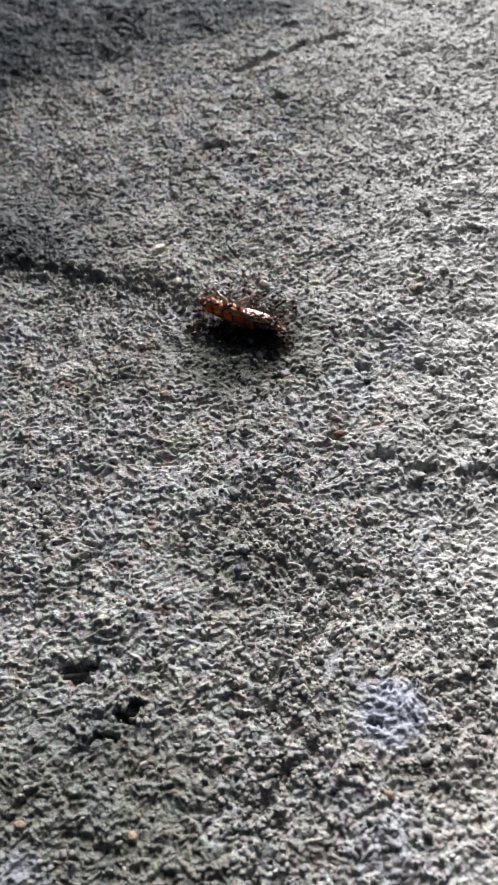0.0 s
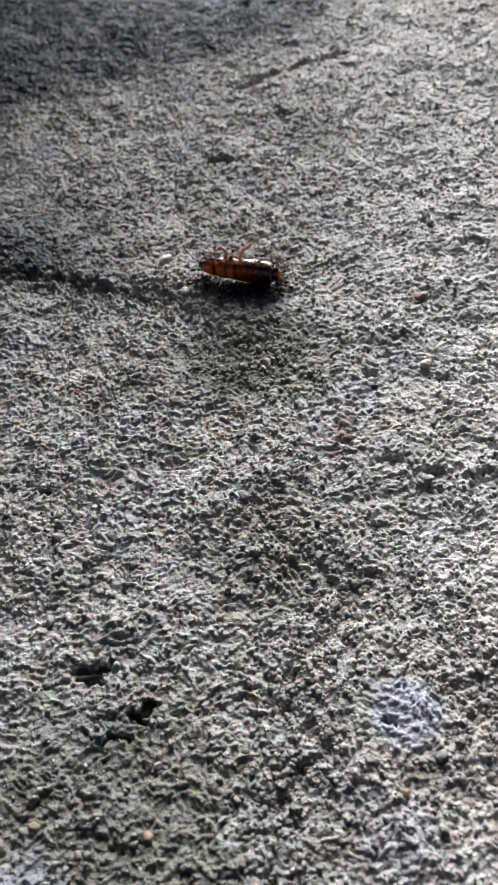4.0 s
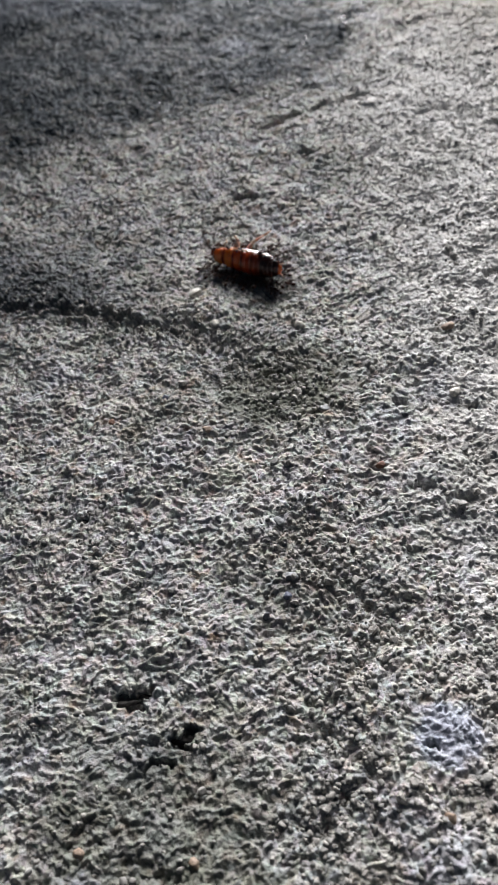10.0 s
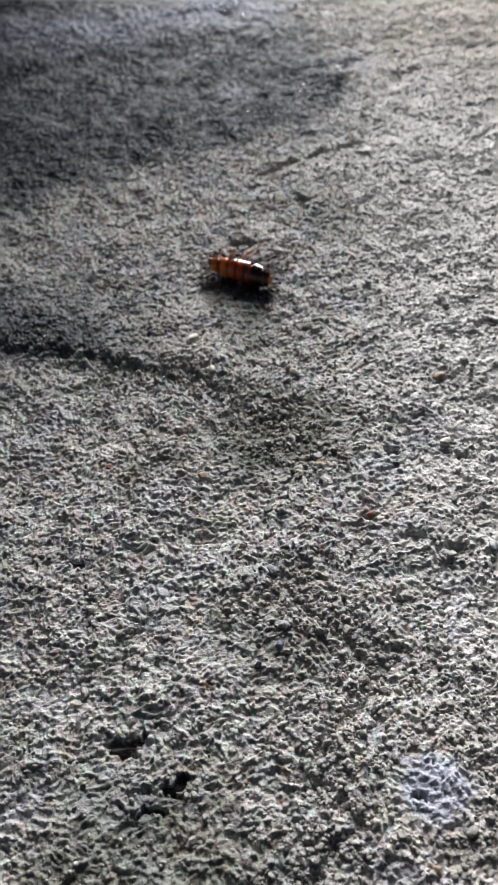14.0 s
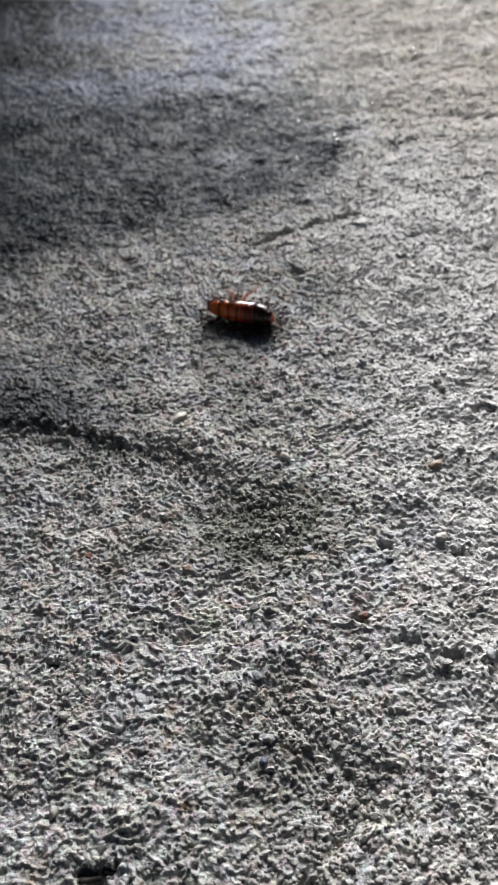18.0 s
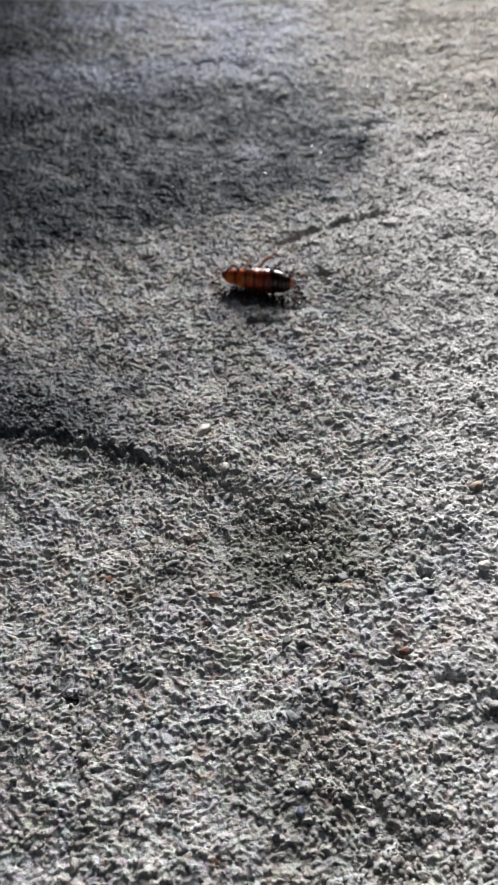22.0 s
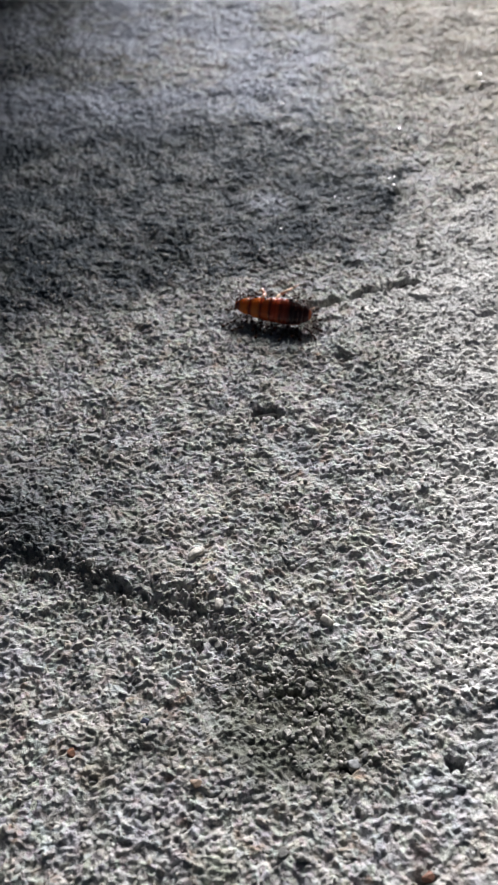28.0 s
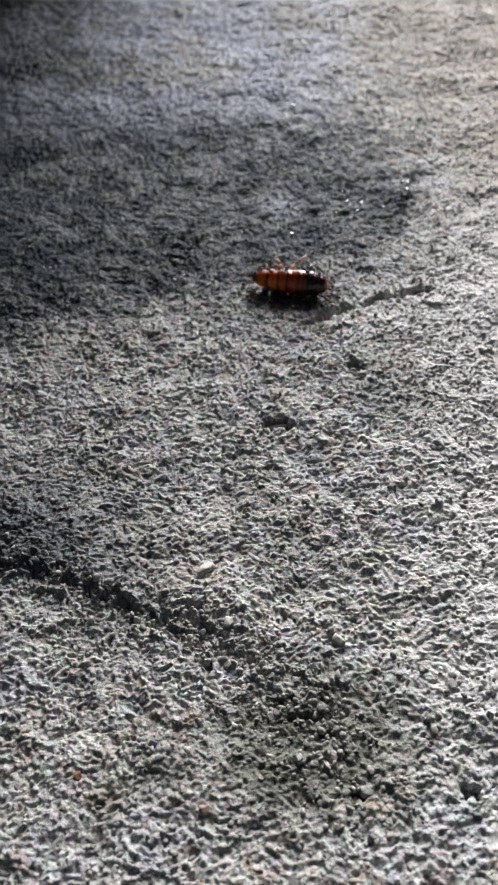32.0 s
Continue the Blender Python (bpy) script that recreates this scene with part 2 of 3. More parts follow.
def brown(x, y):
    """Earthy tint where soil has lodged between the grains."""
    w = edge(x, y, 0.9) + 2 * smooth_noise(x, y, 1.6, 78)
    m = np.zeros(np.shape(x))
    for px, py, r, s in ((13, -27, 11, 0.8), (-3, -2, 6, 0.6), (5, 10, 4.5, 0.6), (-24, 21, 8, 0.5), (-22, 46, 6, 0.4), (16, 12, 7, 0.4), (20, 78, 10, 0.12), (-2, -35, 6, 0.5)):
        m = np.maximum(m, 0.55 * s * (1 - ramp(np.hypot(x - px, y - py) / r + 0.12 * w, 0.4, 1.1)))
    return m


def lime_and_sheen(x, y):
    """Pale bluish crust, and far off the sky's sheen on wet concrete as colour."""
    w = edge(x, y, 0.5)
    m = np.zeros(np.shape(x))
    for px, py, r, s in ((6.0, -24.0, 4.0, 0.78), (3.5, -33.5, 4.5, 0.2), (-30, -36.5, 4.0, 0.5), (-7.0, 122.0, 4.2, 0.42), (7.5, 16.5, 4.0, 0.25), (14.5, 22, 5, 0.2)):
        ragged = 0.22 * w + 0.22 * smooth_noise(x, y, 1.4, 91) + 0.18 * smooth_noise(x, y, 0.6, 92)
        m = np.maximum(m, s * (1 - ramp(np.hypot(x - px, y - py) / r + ragged, 0.5, 1.05)))
    # the sky's reflection on the far wet ground, painted as a pale blue
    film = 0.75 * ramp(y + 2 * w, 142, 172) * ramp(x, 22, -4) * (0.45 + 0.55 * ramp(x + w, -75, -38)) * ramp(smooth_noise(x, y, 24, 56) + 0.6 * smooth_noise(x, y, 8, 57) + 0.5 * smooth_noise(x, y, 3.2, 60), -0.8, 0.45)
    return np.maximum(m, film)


# ---- materials ----
def shader(name):
    m = bpy.data.materials.new(name)
    m.use_nodes = True
    nodes, links = m.node_tree.nodes, m.node_tree.links
    return m, nodes, links, nodes["Principled BSDF"]


def mixed(nodes, links, factor, a, b, kind="MIX"):
    n = nodes.new("ShaderNodeMix")
    n.data_type, n.blend_type = "RGBA", kind
    for socket, value in ((n.inputs["Factor"], factor), (n.inputs[6], a), (n.inputs[7], b)):
        if isinstance(value, bpy.types.NodeSocket):
            links.new(value, socket)
        elif isinstance(value, tuple):
            socket.default_value = (*value, 1)
        else:
            socket.default_value = value
    return n.outputs[2]


def noise_of(nodes, links, where, size_mm, detail=3.0, low=0.35, high=0.65):
    n = nodes.new("ShaderNodeTexNoise")
    n.inputs["Scale"].default_value, n.inputs["Detail"].default_value = 1 / (size_mm * MM), detail
    links.new(where, n.inputs["Vector"])
    r = nodes.new("ShaderNodeMapRange")
    r.inputs["From Min"].default_value, r.inputs["From Max"].default_value = low, high
    links.new(n.outputs["Fac"], r.inputs["Value"])
    return r.outputs["Result"]


def times(nodes, links, a, b):
    n = nodes.new("ShaderNodeMath")
    n.operation = "MULTIPLY"
    links.new(a, n.inputs[0])
    if isinstance(b, float):
        n.inputs[1].default_value = b
    else:
        links.new(b, n.inputs[1])
    return n.outputs[0]


def bumped(nodes, links, bsdf, layers):
    last = None
    for value, strength, distance in layers:
        b = nodes.new("ShaderNodeBump")
        b.inputs["Strength"].default_value, b.inputs["Distance"].default_value = strength, distance
        links.new(value, b.inputs["Height"])
        if last is not None:
            links.new(last, b.inputs["Normal"])
        last = b.outputs["Normal"]
    links.new(last, bsdf.inputs["Normal"])


def concrete_material():
    m, nodes, links, bsdf = shader("rough_concrete")
    where = nodes.new("ShaderNodeTexCoord").outputs["Object"]

    def attribute(name):
        n = nodes.new("ShaderNodeAttribute")
        n.attribute_name = name
        return n.outputs["Fac"]

    colour = mixed(nodes, links, noise_of(nodes, links, where, 14, 4), (0.29, 0.30, 0.295), (0.38, 0.375, 0.355))
    colour = mixed(nodes, links, noise_of(nodes, links, where, 3.0, 4, 0.45, 0.75), colour, (0.40, 0.37, 0.32))
    v = nodes.new("ShaderNodeTexVoronoi")
    v.inputs["Scale"].default_value = 1 / (0.75 * MM)
    links.new(where, v.inputs["Vector"])
    tone = nodes.new("ShaderNodeMapRange")
    tone.inputs["To Min"].default_value, tone.inputs["To Max"].default_value = 0.0, 1.0
    links.new(v.outputs["Color"], tone.inputs["Value"])
    colour = mixed(nodes, links, times(nodes, links, tone.outputs["Result"], 0.7), colour, (0.58, 0.57, 0.55))
    colour = mixed(nodes, links, noise_of(nodes, links, where, 0.6, 3, 0.56, 0.74), colour, (0.09, 0.085, 0.08))
    colour = mixed(nodes, links, noise_of(nodes, links, where, 1.9, 3, 0.58, 0.76), colour, (0.27, 0.19, 0.145))
    colour = mixed(nodes, links, 0.065, colour, v.outputs["Color"], "OVERLAY")
    colour = mixed(nodes, links, times(nodes, links, noise_of(nodes, links, where, 9, 3, 0.50, 0.68), 0.3), colour, (0.40, 0.43, 0.51))
    colour = mixed(nodes, links, times(nodes, links, noise_of(nodes, links, where, 6, 4, 0.54, 0.70), 0.45), colour, (0.27, 0.30, 0.235))
    colour = mixed(nodes, links, times(nodes, links, noise_of(nodes, links, where, 4.2, 4, 0.56, 0.70), 0.28), colour, (0.33, 0.245, 0.20))
    colour = mixed(nodes, links, attribute("warm"), colour, (0.35, 0.305, 0.245))
    # lightens the right side in colour, for the light falling off leftwards
    colour = mixed(nodes, links, times(nodes, links, attribute("right_light"), 0.75), colour, (0.56, 0.55, 0.53))
    specks = noise_of(nodes, links, where, 2.2, 4, 0.35, 0.6)
    colour = mixed(nodes, links, times(nodes, links, attribute("brown"), specks), colour, (0.24, 0.185, 0.14))
    colour = mixed(nodes, links, times(nodes, links, attribute("algae"), 0.84), colour, (0.105, 0.112, 0.082))
    # damp stain, with the shade painted at the left
    colour = mixed(nodes, links, times(nodes, links, attribute("damp_and_shade"), 1.0), colour, (0.026, 0.037, 0.047))
    # pale crust, and the painted sky sheen farther off
    colour = mixed(nodes, links, times(nodes, links, attribute("lime_and_sheen"), 0.88), colour, (0.36, 0.39, 0.475))
    links.new(colour, bsdf.inputs["Base Color"])
    r = nodes.new("ShaderNodeMapRange")
    r.inputs["To Min"].default_value, r.inputs["To Max"].default_value = 0.85, 0.62
    links.new(attribute("damp_and_shade"), r.inputs["Value"])
    links.new(r.outputs["Result"], bsdf.inputs["Roughness"])
    bsdf.inputs["Specular IOR Level"].default_value = 0.12
    bumped(nodes, links, bsdf, ((noise_of(nodes, links, where, 0.5, 5, 0.2, 0.8), 0.9, 0.00028), (noise_of(nodes, links, where, 0.28, 3, 0.2, 0.8), 0.6, 0.00012)))
    return m


def grain_material(name, low, high, island, rough=0.75):
    m, nodes, links, bsdf = shader(name)
    where = nodes.new("ShaderNodeTexCoord").outputs["Object"]
    if island:
        chance = nodes.new("ShaderNodeNewGeometry").outputs["Random Per Island"]
    else:
        chance = nodes.new("ShaderNodeObjectInfo").outputs["Random"]
    colour = mixed(nodes, links, chance, low, high)
    colour = mixed(nodes, links, noise_of(nodes, links, where, 0.5, 4, 0.45, 0.75), colour, tuple(0.55 * c for c in low))
    links.new(colour, bsdf.inputs["Base Color"])
    shine = nodes.new("ShaderNodeMapRange")
    shine.inputs["From Min"].default_value, shine.inputs["From Max"].default_value = 0.94, 0.98
    shine.inputs["To Min"].default_value, shine.inputs["To Max"].default_value = rough, 0.2
    links.new(chance, shine.inputs["Value"])
    links.new(shine.outputs["Result"], bsdf.inputs["Roughness"])
    bumped(nodes, links, bsdf, ((noise_of(nodes, links, where, 0.3, 4, 0.2, 0.8), 0.6, 0.0001),))
    return m


def chitin_material(name, stops, rough=0.34, inner=0.15, span=13.0, gloss=0.25, mottle=1.0):
    """Glossy shell; its colour runs along the body's length."""
    m, nodes, links, bsdf = shader(name)
    where = nodes.new("ShaderNodeTexCoord").outputs["Object"]
    axis = nodes.new("ShaderNodeSeparateXYZ")
    links.new(where, axis.inputs[0])
    r = nodes.new("ShaderNodeMapRange")
    r.inputs["From Min"].default_value, r.inputs["From Max"].default_value = -span / 2 * MM, span / 2 * MM
    links.new(axis.outputs[0], r.inputs["Value"])
    c = nodes.new("ShaderNodeValToRGB")
    c.color_ramp.elements[0].position, c.color_ramp.elements[0].color = stops[0][0], (*stops[0][1], 1)
    c.color_ramp.elements[1].position, c.color_ramp.elements[1].color = stops[-1][0], (*stops[-1][1], 1)
    for at, colour in stops[1:-1]:
        c.color_ramp.elements.new(at).color = (*colour, 1)
    links.new(r.outputs["Result"], c.inputs["Fac"])
    mottled = mixed(nodes, links, times(nodes, links, noise_of(nodes, links, where, 0.7, 3, 0.45, 0.8), mottle), c.outputs["Color"], (0.05, 0.012, 0.005))
    links.new(mottled, bsdf.inputs["Base Color"])
    bsdf.inputs["Roughness"].default_value = rough
    bsdf.inputs["Subsurface Weight"].default_value = inner
    bsdf.inputs["Subsurface Radius"].default_value = (1.0, 0.35, 0.12)
    bsdf.inputs["Subsurface Scale"].default_value = 0.0014
    bsdf.inputs["Specular IOR Level"].default_value = gloss
    bumped(nodes, links, bsdf, ((noise_of(nodes, links, where, 0.9, 3, 0.2, 0.8), 0.5, 0.0002), (noise_of(nodes, links, where, 0.22, 3, 0.2, 0.8), 0.3, 0.00005)))
    return m


concrete = concrete_material()
sand = grain_material("sand_grains", (0.17, 0.17, 0.16), (0.42, 0.395, 0.355), True)
sand_piece = grain_material("sand_grain", (0.18, 0.18, 0.17), (0.43, 0.405, 0.365), False)


# ---- ground: one sheet, fine where the camera passes, out to the horizon ----
def ground_rows():
    ys, y = [], -48.0
    while y < 245:
        ys.append(y)
        y += 0.142 if y < 70 else 0.142 + (y - 70) * 0.0018
    return np.array([-2e5, -3e4, -5e3, -900, -300, -130, -75, -55] + ys + [262, 310, 420, 700, 1500, 6e3, 3e4, 2e5])


def build_ground():
    ys = ground_rows()
    inner = np.linspace(-1, 1, 680)
    outer = np.array([1.05, 1.2, 1.6, 2.6, 6, 20, 90, 600, 4000])
    s = np.r_[-outer[::-1], inner, outer]
    half = 33 + np.clip(ys + 40, -20, 300) * 0.2
    x = -9 + s[None, :] * half[:, None]
    y = np.repeat(ys[:, None], len(s), 1)
    calm = ramp(np.abs(s), 1.6, 1.0)[None, :] * (ramp(ys, -70, -50) * ramp(ys, 300, 245))[:, None]
    z = height(np.clip(x, -300, 300), np.clip(y, -300, 500)) * calm
    rows, columns = x.shape
    mesh = bpy.data.meshes.new("ground")
    index = np.arange(rows * columns).reshape(rows, columns)
    quads = np.stack([index[:-1, :-1], index[:-1, 1:], index[1:, 1:], index[1:, :-1]], -1).reshape(-1, 4)
    mesh.vertices.add(rows * columns)
    mesh.vertices.foreach_set("co", (np.stack([x, y, z], -1).reshape(-1) * MM).astype(np.float32))
    mesh.loops.add(quads.size)
    mesh.loops.foreach_set("vertex_index", quads.reshape(-1).astype(np.int32))
    mesh.polygons.add(len(quads))
    mesh.polygons.foreach_set("loop_start", np.arange(0, quads.size, 4, dtype=np.int32))
    mesh.update(calc_edges=True)
    mesh.polygons.foreach_set("use_smooth", np.ones(len(quads), bool))
    cx, cy = np.clip(x, -300, 300), np.clip(y, -300, 500)
    warm = 0.5 * ramp(cx + 0.25 * cy + edge(cx, cy, 2), 38, 85) * ramp(cy, 40, 120)
    for name, value in (("damp_and_shade", damp_and_shade(cx, cy)), ("algae", algae(cx, cy)), ("lime_and_sheen", lime_and_sheen(cx, cy)), ("brown", brown(cx, cy)), ("warm", warm), ("right_light", right_light(cx, cy))):
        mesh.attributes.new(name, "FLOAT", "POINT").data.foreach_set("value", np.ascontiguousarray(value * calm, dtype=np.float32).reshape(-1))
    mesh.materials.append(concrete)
    return tagged(new("ground", mesh), "rough weathered grey concrete with sand grains, damp stain", "ground", kind="structure")


ground = build_ground()


def build_shade_wall():
    """An unseen plain concrete wall, added to shade the left side of the ground."""
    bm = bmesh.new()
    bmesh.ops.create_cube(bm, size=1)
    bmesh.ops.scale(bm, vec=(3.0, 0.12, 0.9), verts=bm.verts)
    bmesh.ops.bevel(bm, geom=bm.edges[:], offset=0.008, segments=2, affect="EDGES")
    mesh = bpy.data.meshes.new("shade_wall_1")
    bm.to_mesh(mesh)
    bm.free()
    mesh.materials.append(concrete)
    wall = new("shade_wall_1", mesh)
    wall.matrix_basis = pose(SHADE_WALL_END - 1.5, 0.41, 0.43)
    return tagged(wall, "plain grey concrete wall added out of view to shade the left side", "wall", kind="structure")


# the edge of the added wall; its soft shadow dims the left
SHADE_WALL_END = -0.026
build_shade_wall()


def part(name, bm, material, parent, label=""):
    mesh = bpy.data.meshes.new(name)
    bm.to_mesh(mesh)
    bm.free()
    for p in mesh.polygons:
        p.use_smooth = True
    mesh.materials.append(material)
    ob = new(name, mesh)
    ob.parent = parent
    return tagged(ob, label)


def stone(seed, squash=(1, 1, 0.8), bumps=0.25, level=2, facets=0):
    """An uneven grain of radius 1, with flat broken sides where facets are asked for."""
    bm = bmesh.new()
    bmesh.ops.create_icosphere(bm, subdivisions=level, radius=1)
    shift = Vector((seed * 3.7, seed * 1.9, seed * 5.3))
    for v in bm.verts:
        v.co *= 1 + bumps * noise.noise(v.co * 0.9 + shift) + 0.5 * bumps * noise.noise(v.co * 2.3 + shift)
    pick = random.Random(seed)
    for _ in range(facets):
        n = Vector([pick.gauss(0, 1) for _ in range(3)]).normalized()
        far = pick.uniform(0.5, 0.8)
        for v in bm.verts:
            over = v.co.dot(n) - far
            if over > 0:
                v.co -= n * over
    for v in bm.verts:
        v.co = Vector((v.co.x * squash[0], v.co.y * squash[1], v.co.z * squash[2]))
    return bm


# ---- the pebbles that stand out ----
def pebble(x, y, r, low, high, label, seed, squash=(1, 0.85, 0.62), rough=0.6):
    r = 0.8 * r
    bm = stone(seed, squash, 0.3, 3, 6)
    bmesh.ops.scale(bm, vec=(r * MM,) * 3, verts=bm.verts)
    ob = part("pebble", bm, grain_material("pebble_stone", low, high, False, rough), ground, label)
    ob.matrix_basis = pose(x * MM, y * MM, (float(height(x, y)) + (0.4 if low[0] > 0.5 else 0.02) * r) * MM, 0, 0, seed * 47)


WHITE, TAN, RUST = ((0.52, 0.49, 0.43), (0.58, 0.55, 0.49)), ((0.30, 0.22, 0.16), (0.34, 0.25, 0.18)), ((0.16, 0.07, 0.045), (0.2, 0.09, 0.05))
BLACK, BLUE, GREY = ((0.035, 0.04, 0.05), (0.05, 0.055, 0.065)), ((0.06, 0.07, 0.11), (0.08, 0.09, 0.13)), ((0.19, 0.20, 0.205), (0.24, 0.245, 0.245))
PEBBLES = [
    (-17.4, 45.2, 1.35, WHITE, "cream white pebble set in the concrete"), (-14.5, 38.3, 1.0, WHITE, "pale round pebble set in the concrete"),
    (-2.4, 35.7, 1.1, WHITE, "pale oblong pebble set in the concrete"), (18.1, 32.4, 1.15, TAN, "orange-tan pebble set in the concrete"),
    (-30.0, -31.2, 0.9, TAN, "tan pebble set in the concrete"), (-18.9, -33.0, 0.8, TAN, "tan pebble set in the concrete"),
    (5.1, -31.1, 0.9, TAN, "tan pebble set in the concrete"), (-0.7, 19.9, 0.95, GREY, "blue-grey pebble beside a small pit"),
    (-10.3, -9.1, 0.7, BLACK, "small black pebble"), (-7.9, -6.9, 0.75, BLUE, "small dark blue pebble"), (-11.9, -7.7, 0.6, BLACK, "small black pebble"),
    (-23.5, 60.1, 1.2, GREY, "flat dark slate chip"), (-21.8, 24.5, 0.9, BLUE, "small dark blue pebble"), (-29.0, 21.5, 0.7, RUST, "rust-brown grain"),
    (-16.2, 18.1, 0.8, TAN, "tan pebble set in the concrete"), (5.0, 9.6, 0.8, RUST, "rust-brown grain in a small pit"), (16.4, 20.2, 0.95, WHITE, "cream white pebble set in the concrete"),
    (-8.0, 2.6, 1.0, GREY, "grey pebble set in the concrete"), (-7.4, -4.6, 1.1, GREY, "grey pebble set in the concrete"), (-19.5, -10, 0.9, GREY, "pale grey pebble set in the concrete"),
    (18.8, 3.4, 1.0, GREY, "grey pebble beside the crack"), (20.6, 1.4, 0.8, GREY, "grey pebble beside the crack"), (9.5, 17.4, 0.7, BLACK, "small dark grain"),
]
def pit_shade(x, y, rx, ry, seed):
    """A near-black lump low in a pit, for the deep shade inside it."""
    bm = stone(seed, (rx, ry, 0.5), 0.45, 3, 4)
    bmesh.ops.scale(bm, vec=(MM,) * 3, verts=bm.verts)
    ob = part("soil_crumb", bm, pit_dark, ground, "near-black lump standing in for the shade inside a small pit")
    ob.matrix_basis = pose(x * MM, y * MM, (sum(float(height(x + dx, y + dy)) for dx, dy in ((3.2, 0), (-3.2, 0), (0, 2.2), (0, -2.2))) / 4 - 0.75) * MM, 0, 0, 0)


# near-black colour that stands in for the darkness of the pits
pit_dark = grain_material("pit_shade_black", (0.024, 0.021, 0.019), (0.036, 0.032, 0.028), False, 0.9)
for k, (px, py, rx, ry) in enumerate([(-8.4, 68.4, 1.6, 0.8), (27.5, 42.4, 1.5, 0.8), (-19.6, -21.2, 1.3, 0.7), (-22.3, -23.8, 1.1, 0.5), (14.6, 96.5, 1.2, 0.6), (-1.9, 19.0, 1.1, 0.7), (9.0, 94.9, 1.0, 0.5), (-31.8, 6.2, 1.0, 0.7), (3.0, 79.0, 0.9, 0.5), (-4.6, 25.2, 0.9, 0.5), (-26.0, -16.9, 1.5, 0.4), (18.0, 17.6, 0.8, 0.4), (-24.0, -16.4, 0.9, 0.4)]):
    pit_shade(px, py, rx, ry, 60 + k)
for k, (px, py, pr, tone_pair, words) in enumerate(PEBBLES):
    pebble(px, py, pr, tone_pair[0], tone_pair[1], words, k + 1)


# ---- insect carried by ants ----
ORANGE, AMBER, RED, BROWN, DARK, BLACK_RED = (0.58, 0.122, 0.012), (0.45, 0.072, 0.010), (0.33, 0.040, 0.008), (0.17, 0.021, 0.006), (0.12, 0.018, 0.005), (0.026, 0.006, 0.004)
BANDS = [(0.0, 0.05, DARK), (0.08, 0.16, ORANGE), (0.20, 0.205, BROWN), (0.24, 0.31, ORANGE), (0.345, 0.35, BROWN), (0.38, 0.44, AMBER), (0.47, 0.475, DARK), (0.50, 0.57, RED), (0.605, 0.61, DARK), (0.64, 0.69, BROWN), (0.75, 0.965, BLACK_RED), (0.985, 1.0, AMBER)]
SHELL = [((0.5 + 12 * b) / 13, colour) for b0, b1, colour in BANDS for b in (b0, b1)]
shell = chitin_material("amber_brown_shell", SHELL, 0.24, 0.4, 13.0, 0.4, 0.4)
limb = chitin_material("pale_amber_limb", [(0.0, (0.72, 0.50, 0.36)), (1.0, (0.74, 0.56, 0.44))], 0.2, 0.1, 13.0, 0.7, 0.25)
margin = chitin_material("glossy_side_margin", [(0.0, (0.50, 0.20, 0.07)), (0.45, (0.42, 0.17, 0.08)), (0.7, (0.30, 0.13, 0.08)), (1.0, (0.4, 0.16, 0.06))], 0.12, 0.05, 13.0, 1.0)
dark_limb = chitin_material("dark_limb", [(0.0, (0.06, 0.02, 0.01)), (1.0, (0.05, 0.015, 0.008))], 0.35, 0.0)
ant_shell = chitin_material("dark_brown_ant_shell", [(0.0, (0.045, 0.020, 0.012)), (1.0, (0.035, 0.015, 0.010))], 0.33, 0.0)

WIDTH = ([-5.7, -5.55, -5.3, -4.8, -4.3, -3.8, -2.5, -1, 1, 2.8, 4.3, 5.2, 5.7, 5.95], [0.42, 0.72, 0.92, 1.1, 1.2, 1.26, 1.48, 1.66, 1.84, 1.86, 1.66, 1.28, 0.85, 0.38])


def loft(rings):
    """Skins a row of closed rings and closes both ends."""
    bm = bmesh.new()
    made = [[bm.verts.new(Vector(p) * MM) for p in ring] for ring in rings]
    n = len(made[0])
    for a, b in zip(made, made[1:]):
        for k in range(n):
            bm.faces.new((a[k], a[(k + 1) % n], b[(k + 1) % n], b[k]))
    bm.faces.new(made[0][::-1])
    bm.faces.new(made[-1])
    bmesh.ops.recalc_face_normals(bm, faces=bm.faces)
    return bm


def body_ring(x, grow=1.0, n=12):
    """A cross-section: domed back, upright rim, shallow belly."""
    w = float(np.interp(x, *WIDTH)) * grow
    rim, top, low = 0.17 * w, 0.52 * w + 0.1, 0.36 * w
    ring = []
    for k in range(n + 1):
        a = math.pi * k / n
        ring.append((x, w * math.cos(a), rim + top * math.sin(a) ** 0.9))
    for k in range(n + 1):
        a = math.pi + math.pi * k / n
        ring.append((x, w * 0.97 * math.cos(a), -rim + low * math.sin(a)))
    return ring


def plate(x0, x1, flare=0.02):
    """One ring of the body, its hind edge standing a little over the next."""
    rings = []
    for k in range(7):
        t = k / 6
        x = x0 + (x1 - x0) * t
        rings.append(body_ring(x, 0.93 + flare * t + 0.06 * math.sin(math.pi * t) - (0.6 * flare if k == 6 else 0)))
    return loft(rings)


def tube(points, radii, n=8):
    rings = []
    for k, p in enumerate(points):
        ahead = (Vector(points[min(k + 1, len(points) - 1)]) - Vector(points[max(k - 1, 0)])).normalized()
        side = ahead.cross(Vector((0.31, 0.22, 0.93))).normalized()
        above = side.cross(ahead)
        rings.append([Vector(p) + radii[k] * (math.cos(2 * math.pi * j / n) * side + math.sin(2 * math.pi * j / n) * above) for j in range(n)])
    return loft(rings)


